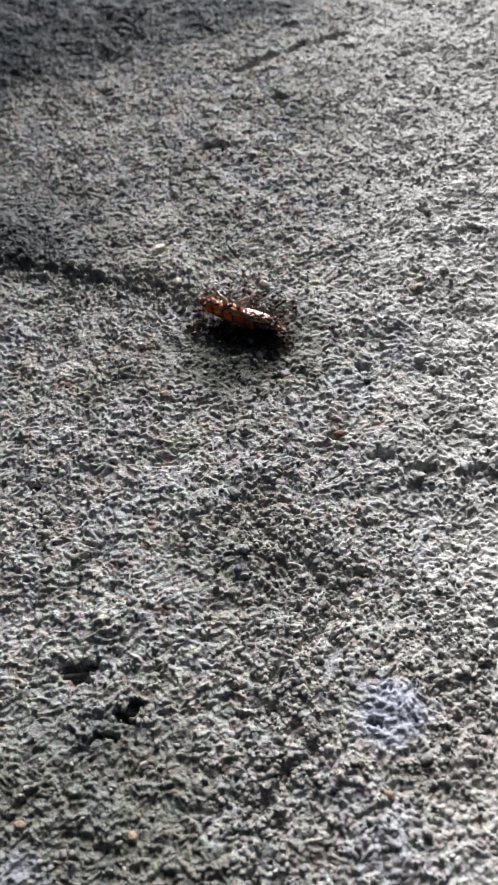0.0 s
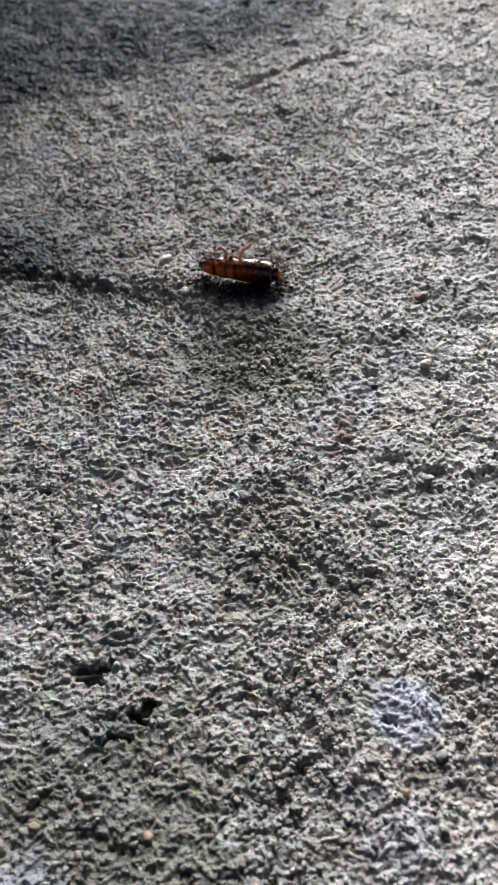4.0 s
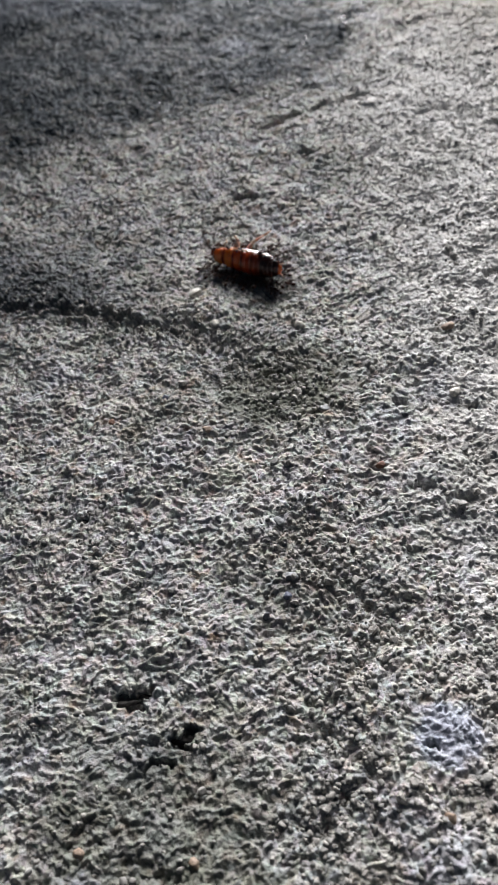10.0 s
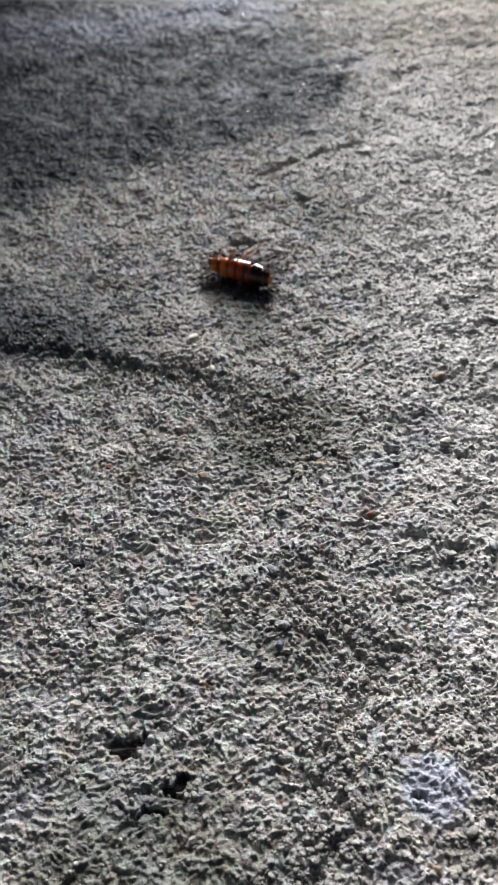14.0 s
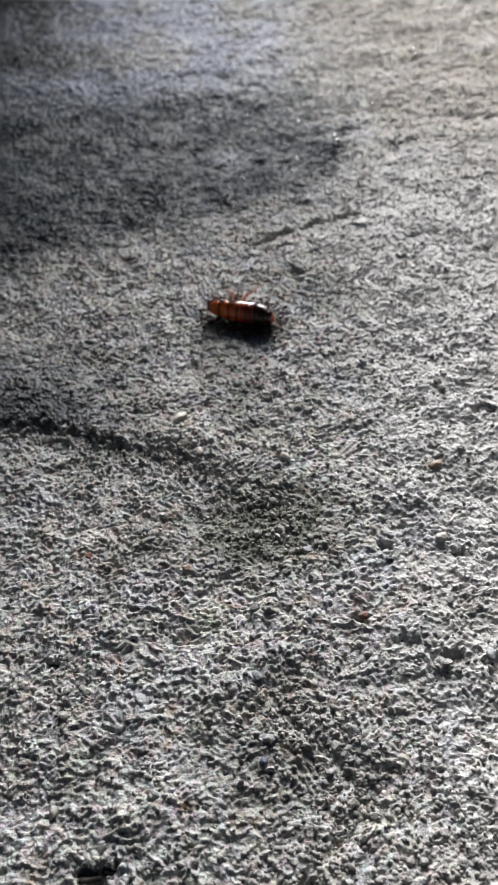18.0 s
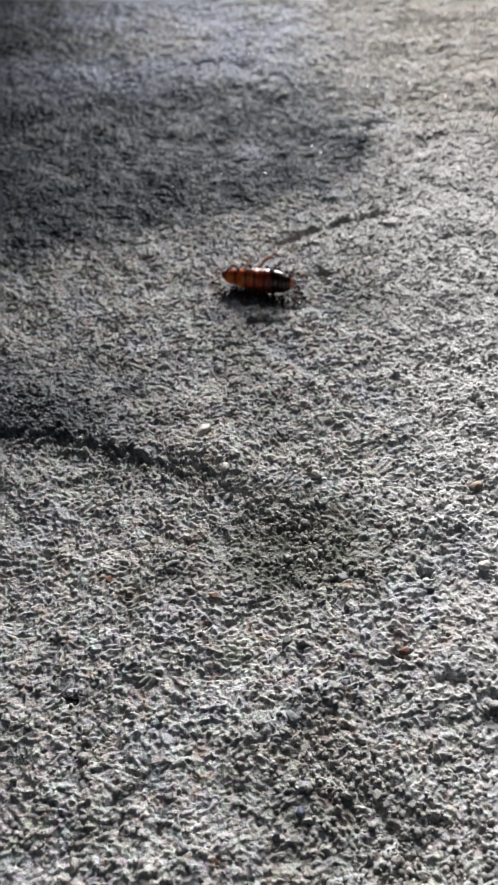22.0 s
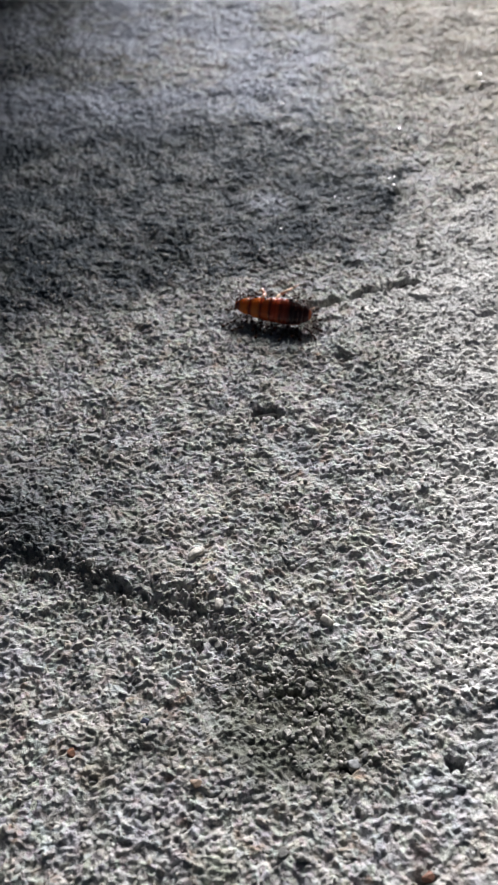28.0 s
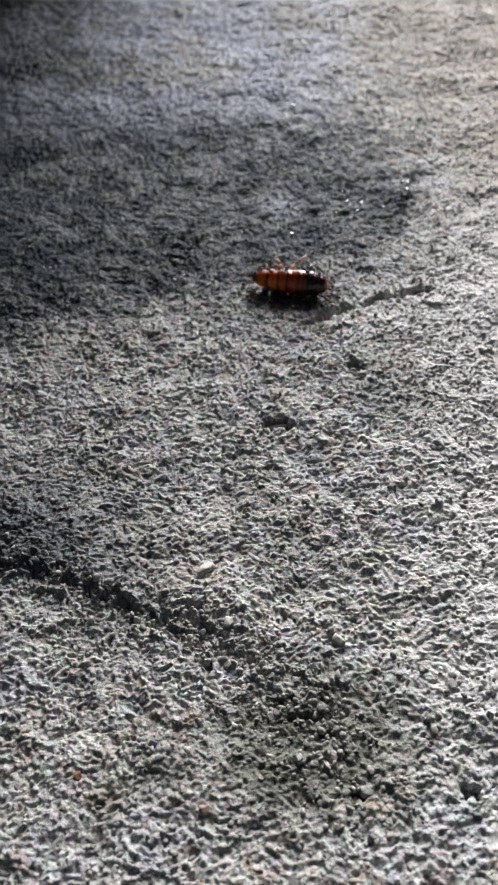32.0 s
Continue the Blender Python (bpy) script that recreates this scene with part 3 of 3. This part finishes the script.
def limb_of(owner, a, b, c, d, thick, material, name="leg"):
    """A jointed leg: thigh, shin and foot."""
    thigh = part(name, tube([a, tuple(Vector(a).lerp(b, 0.5)), b], [0.6 * thick, thick, 0.7 * thick]), material, owner)
    part("shin", tube([b, tuple(Vector(b).lerp(c, 0.5)), c], [0.6 * thick, 0.55 * thick, 0.4 * thick]), material, thigh)
    part("foot", tube([c, tuple(Vector(c).lerp(d, 0.6)), d], [0.35 * thick, 0.3 * thick, 0.15 * thick], 6), material, thigh)
    return thigh


def build_nymph():
    root = new("cockroach_nymph")
    tagged(root, "dead amber-brown cockroach nymph carried on its side by ants", "insect")
    head = stone(3, (0.55, 0.72, 0.6), 0.12, 3)
    bmesh.ops.scale(head, vec=(MM,) * 3, verts=head.verts)
    bmesh.ops.translate(head, vec=(-5.75 * MM, 0, -0.3 * MM), verts=head.verts)
    head = part("head", head, shell, root)
    for sy in (-1, 1):
        eye = stone(5, (0.16, 0.12, 0.2), 0.0, 2)
        bmesh.ops.scale(eye, vec=(MM,) * 3, verts=eye.verts)
        bmesh.ops.translate(eye, vec=(-5.95 * MM, sy * 0.6 * MM, -0.2 * MM), verts=eye.verts)
        part("eye", eye, ant_shell, head)
        part("antenna", tube([(-6.0, sy * 0.3, -0.4), (-6.9, sy * 0.9, -0.5), (-7.9, sy * 1.9, -1.0), (-8.6, sy * 3.2, -1.7)], [0.07, 0.06, 0.045, 0.025], 6), dark_limb, head)
    part("pronotum", plate(-5.65, -3.75, 0.08), shell, root, "orange-amber shield behind the head")
    part("thorax_plate", plate(-3.75, -2.0, 0.13), shell, root)
    part("thorax_plate", plate(-2.1, -0.5, 0.13), shell, root)
    cuts = [-0.5, 0.35, 1.2, 2.0, 2.76, 3.5, 4.2, 4.85, 5.95]
    for a, b in zip(cuts, cuts[1:]):
        part("abdomen_ring", plate(a - 0.08, b, 0.075), shell, root)
    for sy in (-1, 1):
        # the side edge, paler than the shell so its highlight looks bright
        strip = []
        for k in range(25):
            x = -3.2 + 8.0 * k / 24
            w, t = float(np.interp(x, *WIDTH)), min(1.0, k / 4, (24 - k) / 4)
            half, thick = 0.06 + 0.36 * t, 0.03 + 0.10 * t
            strip.append([(x, sy * (w + thick * math.copysign(abs(math.cos(a)) ** 0.4, math.cos(a)) - 0.01), -0.05 + half * math.sin(a)) for a in [2 * math.pi * j / 12 for j in range(12)]])
        part("side_margin", loft(strip), margin, root, "glossy edge of the abdomen, made pale to strengthen its highlight")
        # a strip added below it, tilted to give the white highlight
        belly_strip = []
        for k in range(21):
            x = 0.4 + 4.7 * k / 20
            w, t = float(np.interp(x, *WIDTH)), min(1.0, k / 4, (20 - k) / 4)
            half, thick = 0.05 + 0.30 * t, 0.02 + 0.06 * t
            ring = []
            for j in range(12):
                a = 2 * math.pi * j / 12
                out, along = thick * math.copysign(abs(math.cos(a)) ** 0.4, math.cos(a)), half * math.sin(a)
                ring.append((x, sy * (0.80 * w + 0.83 * out + 0.56 * along), -0.40 * w - 0.56 * out + 0.83 * along))
            belly_strip.append(ring)
        part("belly_highlight", loft(belly_strip), margin, root, "glossy pale strip added along the belly's edge to carry the highlight")
        part("tail_feeler", tube([(5.5, sy * 0.55, 0), (6.0, sy * 0.95, 0.1), (6.4, sy * 1.25, 0.1)], [0.16, 0.13, 0.03], 6), limb, root, "short orange tail feeler")
    limb_of(root, (-2.2, 0.7, -0.7), (-1.9, 2.3, -1.2), (-2.6, 2.9, -1.5), (-3.1, 2.4, -2.0), 0.44, limb)
    limb_of(root, (-0.4, 0.8, -0.8), (0.4, 2.5, -1.5), (2.0, 3.7, -2.3), (2.9, 4.4, -2.8), 0.38, limb)
    limb_of(root, (-4.2, 0.5, -0.6), (-4.4, 1.3, -1.0), (-4.0, 1.6, -1.5), (-4.5, 1.7, -2.0), 0.22, limb)
    for x in (-4.3, -2.7, -1.0):
        for sy in (-1, 1):
            base = stone(8, (0.6, 0.5, 0.5), 0.2, 3)
            bmesh.ops.scale(base, vec=(MM,) * 3, verts=base.verts)
            bmesh.ops.translate(base, vec=(x * MM, sy * (0.78 + 0.06 * x + 0.25) * MM, -0.6 * MM), verts=base.verts)
            part("leg_base", base, limb, root, "pale amber leg base on the belly")
    for x, out in ((-4.0, -4.9), (-2.2, -2.4), (-0.2, 0.9)):
        limb_of(root, (x, -0.6, -0.7), ((x + out) / 2, -1.6, -1.3), (out, -2.1, -1.7), (out + 0.5, -2.6, -2.1), 0.22, dark_limb)
    return root


# size of an ant against one of 2.5 mm
ANT = 0.88


def build_ant():
    root = new("ant")
    tagged(root, "tiny dark brown ant hauling the insect over concrete", "ant", "ants carrying the insect")

    def lump(name, x, z, rx, ry, rz, seed):
        bm = stone(seed, (rx, ry, rz), 0.06, 2)
        bmesh.ops.scale(bm, vec=(ANT * MM,) * 3, verts=bm.verts)
        bmesh.ops.translate(bm, vec=(ANT * x * MM, 0, ANT * z * MM), verts=bm.verts)
        return part(name, bm, ant_shell, root)

    def small_tube(points, radii, n):
        return tube([tuple(ANT * c for c in p) for p in points], [ANT * r for r in radii], n)

    head = lump("head", 0.85, 0.62, 0.30, 0.25, 0.20, 11)
    lump("thorax", 0.25, 0.58, 0.36, 0.17, 0.18, 12)
    lump("waist", -0.18, 0.52, 0.12, 0.07, 0.10, 13)
    lump("gaster", -0.68, 0.56, 0.46, 0.31, 0.29, 14)
    for sy in (-1, 1):
        part("antenna", small_tube([(1.05, sy * 0.12, 0.7), (1.3, sy * 0.45, 0.95), (1.75, sy * 0.55, 0.75)], [0.035, 0.03, 0.03], 6), ant_shell, head)
        for x, out in ((0.45, 1.0), (0.25, 0.2), (0.08, -0.75)):
            part("leg", small_tube([(x, sy * 0.12, 0.5), ((x + out) / 2, sy * 0.65, 0.85), (0.3 * x + 0.7 * out, sy * 0.9, 0.45), (out, sy * 1.15, 0.0)], [0.06, 0.05, 0.04, 0.025], 6), ant_shell, root)
    return root


nymph = build_nymph()
first_ant = build_ant()

# Ants: place along the body, place across it, heading, own rhythm.
ANTS = [(-5.6, -1.6, 60, 0.1), (-4.1, -2.4, 95, 0.7), (-2.5, -2.6, 80, 1.9), (-0.9, -2.4, 100, 2.8), (0.8, -2.6, 85, 3.3), (2.5, -2.5, 95, 4.4), (4.1, -2.4, 110, 5.2), (5.9, -1.3, 150, 0.4),
        (6.5, 0.6, 190, 1.2), (-6.9, 0.3, 5, 2.2), (-4.6, 2.4, -80, 3.9), (-2.6, 3.2, -95, 4.9), (1.6, 3.4, -90, 5.7), (4.2, 2.6, -120, 0.9), (-6.3, -2.6, 40, 3.1), (-0.3, 3.0, -80, 2.5),
        (3.0, 3.9, -100, 4.1), (6.6, -2.6, 140, 5.4), (-3.2, -1.1, 100, 0.3), (-0.1, -1.2, 95, 1.1), (3.0, -1.1, 105, 4.6), (-1.6, -3.6, 90, 0.8), (1.6, -3.7, 80, 5.9), (5.2, -3.4, 130, 2.7),
        (-5.0, -3.5, 65, 4.3), (5.6, 1.9, 215, 3.4), (-1.4, 4.4, -60, 0.5), (7.2, -0.8, 170, 5.1), (-4.4, 4.9, -70, 1.5), (-2.8, 5.6, 100, 2.9), (0.4, 5.2, -95, 4.7), (2.0, 5.9, 60, 0.2), (4.0, 5.0, -110, 3.6), (5.4, 4.2, -130, 1.8),
        (-6.2, 3.3, -40, 5.3), (-4.0, -1.5, 80, 1.2), (-1.6, -1.9, 110, 3.7), (1.4, -1.7, 70, 2.3), (4.4, -1.5, 95, 5.0), (-0.6, -3.0, 90, 4.0), (3.4, -3.1, 100, 1.6)]
# Ants on the body's upper edge: place along it, heading, own rhythm.
RIDERS = [(-5.0, 80, 0.4), (-3.4, 160, 1.9), (-1.2, -100, 5.5), (2.9, 30, 3.1), (5.0, -60, 4.8)]
riders = [copy_thing(first_ant, Matrix()) for _ in RIDERS]
for rider in riders:
    tagged(rider, "tiny dark brown ant clinging to the insect", "ant", "ants carrying the insect")
ants = [first_ant] + [copy_thing(first_ant, Matrix()) for _ in ANTS[1:]]


# ---- sand grains: the nearest as pieces, the rest as one mesh ----
def scatter(count, seed, x0, x1, y0, y1):
    rng = np.random.default_rng(seed)
    y = rng.uniform(y0, y1, count * 4)
    half = 33 + (y + 40) * 0.2
    x = np.clip(-9 + rng.uniform(-1, 1, count * 4) * half, x0, x1)
    keep = rng.uniform(0, 1, count * 4) < 0.25 + 0.75 * ramp(smooth_noise(x, y, 11, 61) + 0.5 * smooth_noise(x, y, 4, 62), -0.3, 0.5)
    x, y = x[keep][:count], y[keep][:count]
    return x, y, rng


def clustered(rng, points, count, spread):
    """Places strewn along a broken line."""
    t = rng.uniform(0, len(points) - 1.001, count)
    k, f = t.astype(int), (t % 1)[:, None]
    p = np.array(points, float)
    return (p[k] * (1 - f) + p[k + 1] * f + rng.normal(0, spread, (count, 2))).T


def loose_sand():
    x, y, rng = scatter(6000, 5, -200, 200, -46, 115)
    for line, many, spread in ((LEDGE[1:], 420, 1.6), ([(-12, 33), (-6, 27), (-2, 21), (-4, 16)], 220, 3.2), (VALLEY, 1000, 2.4), ([(12, 3.5), (18.5, 1.2), (24, 0.8)], 60, 1.0), ([(0, -27), (6, -22), (12, -30), (16, -18)], 700, 4.0), ([(-2, -6), (6, -12), (14, -14), (20, -24)], 600, 4.5), ([(-20, 35), (-12, 31), (-5, 27), (-1, 24)], 220, 2.8)):
        ex, ey = clustered(rng, line, many, spread)
        x, y = np.r_[x, ex], np.r_[y, ey]
    free = np.hypot(x - 6, y + 24) > 4.4
    x, y = x[free], y[free]
    count = len(x)
    template = []
    for k in range(8):
        bm = stone(20 + k, (1, 0.85, 0.7), 0.4, 2, 6)
        template.append((np.array([v.co[:] for v in bm.verts]), np.array([[v.index for v in f.verts] for f in bm.faces])))
        bm.free()
    size = 0.22 + 0.32 * rng.uniform(0, 1, count) ** 2.2
    z = height(x, y) + size * rng.uniform(-0.45, 0.1, count)
    places, faces, base = [], [], 0
    for k in range(count):
        v, f = template[k % 8]
        turn = np.array(Euler(tuple(rng.uniform(0, 6.28, 3))).to_matrix())
        places.append(v @ turn.T * size[k] + (x[k], y[k], z[k]))
        faces.append(f + base)
        base += len(v)
    places, faces = np.concatenate(places) * MM, np.concatenate(faces)
    mesh = bpy.data.meshes.new("sand_grains")
    mesh.vertices.add(len(places))
    mesh.vertices.foreach_set("co", places.astype(np.float32).reshape(-1))
    mesh.loops.add(faces.size)
    mesh.loops.foreach_set("vertex_index", faces.reshape(-1).astype(np.int32))
    mesh.polygons.add(len(faces))
    mesh.polygons.foreach_set("loop_start", np.arange(0, faces.size, 3, dtype=np.int32))
    mesh.update(calc_edges=True)
    mesh.materials.append(sand)
    ob = new("sand_grains", mesh)
    ob.parent = ground
    tagged(ob, "fine sand grains bonded into the concrete", kind="stuff")


def sand_pieces():
    meshes = []
    for k in range(6):
        bm = stone(40 + k, (1, 0.85, 0.7), 0.42, 2, 7)
        bmesh.ops.scale(bm, vec=(MM,) * 3, verts=bm.verts)
        mesh = bpy.data.meshes.new("grain")
        bm.to_mesh(mesh)
        bm.free()
        mesh.materials.append(sand_piece)
        meshes.append(mesh)
    x, y, rng = scatter(110, 9, -30, 22, -30, 70)
    for line, many, spread in (([(-12, 33), (-6, 27), (-2, 21)], 45, 2.6), (VALLEY, 70, 2.0), ([(0, -27), (6, -22), (12, -30), (16, -18)], 50, 3.0), (RIGHT_CRACK[1:], 15, 1.2)):
        ex, ey = clustered(rng, line, many, spread)
        x, y = np.r_[x, ex], np.r_[y, ey]
    free = np.hypot(x - 6, y + 24) > 4.4
    x, y = x[free], y[free]
    for k in range(len(x)):
        r = 0.36 + 0.4 * rng.uniform() ** 2
        ob = new("grain", meshes[k % 6])
        ob.parent = ground
        turn = [math.degrees(a) for a in rng.uniform(0, 6.28, 3)]
        ob.matrix_basis = pose(x[k] * MM, y[k] * MM, (float(height(x[k], y[k])) + 0.1 * r) * MM, *turn) @ Matrix.Scale(r, 4)


def water_droplets():
    """Flat beads of water on the damp concrete."""
    rng = np.random.default_rng(77)
    bm = stone(90, (1, 0.8, 0.32), 0.12, 2)
    shape, faces = np.array([v.co[:] for v in bm.verts]), np.array([[v.index for v in f.verts] for f in bm.faces])
    bm.free()
    places, rings = [], []
    while len(places) < 80:
        x, y = rng.uniform(-28, 44), rng.uniform(100, 185)
        if rng.uniform() > 0.2 + 0.8 * float(damp_and_shade(x, y)) + 0.6 * (x > 14 and y > 135):
            continue
        turn = np.array(Euler((rng.normal(0, 0.12), rng.normal(0, 0.12), rng.uniform(0, 6.28))).to_matrix())
        size = 0.2 + 0.3 * rng.uniform() ** 2
        rings.append(faces + len(places) * len(shape))
        places.append(shape @ turn.T * size + (x, y, float(height(x, y)) + 0.35))
    mesh = bpy.data.meshes.new("water_droplets")
    mesh.from_pydata((np.concatenate(places) * MM).tolist(), [], np.concatenate(rings).tolist())
    for poly in mesh.polygons:
        poly.use_smooth = True
    mesh.materials.append(wet)
    ob = new("water_droplets", mesh)
    ob.parent = ground
    tagged(ob, "tiny wet glints on the damp concrete", kind="stuff")


wet = shader("wet_film")[0]
wet_surface = wet.node_tree.nodes["Principled BSDF"]
wet_surface.inputs["Base Color"].default_value = (0.10, 0.105, 0.11, 1)
wet_surface.inputs["Roughness"].default_value = 0.06
wet_surface.inputs["Specular IOR Level"].default_value = 0.8
loose_sand()
water_droplets()
sand_pieces()

# seconds, x, y in millimetres, turn, roll in degrees
HAUL = [
    (0, -5.78, 29.11, -29.5, 124.0),
    (0.5, -5.93, 30.63, -29.5, 124.0),
    (1, -6.00, 32.22, -29.3, 124.0),
    (1.5, -6.02, 33.30, -29.1, 124.0),
    (2, -6.15, 34.57, -28.1, 124.0),
    (2.5, -6.21, 35.96, -25.8, 119.5),
    (3, -6.37, 37.34, -23.0, 115.0),
    (3.5, -6.31, 38.67, -20.3, 109.5),
    (4, -6.30, 39.69, -17.5, 104.0),
    (4.5, -6.65, 40.81, -15.3, 98.0),
    (6.5, -8.17, 43.69, -20.7, 85.0),
    (7, -8.45, 44.70, -19.4, 83.3),
    (7.5, -8.49, 45.07, -21.1, 81.7),
    (8, -8.53, 45.94, -22.1, 80.0),
    (8.5, -8.71, 46.81, -24.7, 79.5),
    (9, -8.81, 48.05, -24.1, 79.0),
    (9.5, -8.79, 48.66, -30.6, 79.0),
    (10, -9.12, 49.76, -29.3, 79.0),
    (10.5, -9.77, 51.19, -30.7, 79.0),
    (11, -9.78, 52.58, -34.4, 79.0),
    (11.5, -9.73, 53.68, -34.2, 79.0),
    (12, -9.89, 54.70, -36.5, 79.0),
    (12.5, -9.66, 55.62, -34.8, 79.0),
    (13, -9.47, 57.05, -37.1, 79.0),
    (13.5, -9.34, 57.82, -34.6, 79.0),
    (15.5, -8.42, 63.55, -28.3, 79.0),
    (16, -8.20, 64.35, -24.5, 79.0),
    (16.5, -7.99, 64.87, -23.6, 79.0),
    (17, -7.74, 65.89, -22.4, 79.0),
    (17.5, -7.43, 66.66, -23.6, 79.0),
    (18, -7.34, 67.46, -24.1, 79.0),
    (18.5, -7.78, 68.48, -20.5, 79.0),
    (19, -7.97, 69.74, -17.7, 79.0),
    (19.5, -8.28, 70.72, -20.7, 79.1),
    (20, -8.30, 72.00, -17.9, 79.2),
    (20.5, -8.20, 73.14, -19.9, 79.4),
    (21, -8.06, 74.34, -19.2, 79.5),
    (21.5, -8.06, 75.46, -18.8, 79.6),
    (22, -8.23, 76.70, -17.8, 79.8),
    (22.5, -8.22, 77.99, -19.0, 79.9),
    (23, -8.15, 79.01, -14.7, 80.0),
    (23.5, -8.12, 80.24, -11.7, 79.5),
    (24, -8.13, 81.11, -11.3, 79.0),
    (24.5, -8.46, 82.30, -9.4, 74.7),
    (25, -8.25, 83.34, -8.3, 70.3),
    (25.5, -8.23, 84.23, -5.0, 66.0),
    (27.5, -7.26, 87.91, -13.7, 40.0),
    (28, -7.10, 88.43, -16.2, 50.0),
    (28.5, -6.81, 89.23, -18.2, 52.0),
    (29, -6.82, 90.21, -17.9, 54.0),
    (29.5, -6.84, 90.89, -15.6, 56.0),
    (30, -6.76, 91.93, -16.3, 58.0),
    (30.5, -6.64, 92.85, -16.9, 60.0),
    (31, -6.33, 94.47, -19.4, 66.0),
    (31.5, -5.95, 95.90, -15.3, 70.0),
    (32, -5.98, 97.33, -13.2, 74.0),
]


def haul_at(t):
    return [float(np.interp(t, [row[0] for row in HAUL], [row[k] for row in HAUL])) for k in range(1, 5)]


PATCH = np.meshgrid(np.linspace(-5, 5, 9), np.linspace(-4, 3, 7))
BEATS = [0.5 * k for k in range(65)]
CENTRES = np.array([haul_at(t)[:2] for t in BEATS])
# mean height of the ground under the load, in millimetres
REST = height(CENTRES[:, 0, None, None] + PATCH[0], CENTRES[:, 1, None, None] + PATCH[1], 0.5).mean(axis=(1, 2))


def rest(t):
    return float(np.interp(t, BEATS, REST))


def motions():
    rows = []
    for t, x, y, turn, roll in HAUL:
        z = rest(t) + 2.2 + 0.12 * math.sin(2.3 * t)
        rows.append((t, pose(x * MM, y * MM, z * MM, roll, 0, turn)))
    walk(nymph, rows)
    for rider, (u, heading, beat) in zip(riders, RIDERS):
        rows = []
        for k in range(65):
            t = k * 0.5
            x, y, turn, roll = haul_at(t)
            a, w = radians(turn), float(np.interp(u, *WIDTH)) - 0.1
            uu, vv = u + 0.3 * math.sin(1.7 * t + 3 * beat), w * math.cos(radians(roll))
            z = rest(t) + 2.2 + w * math.sin(radians(roll)) + 0.12 * math.sin(2.3 * t)
            rows.append((t, pose((x + uu * math.cos(a) - vv * math.sin(a)) * MM, (y + uu * math.sin(a) + vv * math.cos(a)) * MM, z * MM, 8 * math.sin(2.6 * t + beat), 6 * math.sin(3.3 * t + beat), turn + heading + 20 * math.sin(1.3 * t + beat))))
        walk(rider, rows)
    for ant, (u, v, heading, beat) in zip(ants, ANTS):
        rows, spots = [], []
        for t in BEATS:
            x, y, turn, roll = haul_at(t)
            a = radians(turn)
            uu = u + 0.35 * math.sin(1.9 * t + 3 * beat) + 0.2 * math.sin(4.1 * t + beat)
            vv = v + 0.3 * math.sin(1.4 * t + 5 * beat)
            spots.append((x + uu * math.cos(a) - vv * math.sin(a), y + uu * math.sin(a) + vv * math.cos(a), turn))
        level = height([q[0] for q in spots], [q[1] for q in spots], 0.6)
        for t, (ax, ay, turn), low in zip(BEATS, spots, level):
            z = max(float(low), rest(t) - 0.6) + 0.15
            rows.append((t, pose(ax * MM, ay * MM, z * MM, 6 * math.sin(3 * t + beat), 8 * math.sin(2.2 * t + 2 * beat), turn + heading + 14 * math.sin(2.7 * t + beat))))
        walk(ant, rows)
        legs = [o for o in ant.children if o.name.startswith("leg")]
        for k, leg in enumerate(legs):
            phase = math.pi * (k % 2) + beat
            walk(leg, [(0.5 * j, pose(0, 0, 0, 7 * math.cos(2.9 * j + phase), 0, 13 * math.sin(2.9 * j + phase))) for j in range(65)])


motions()
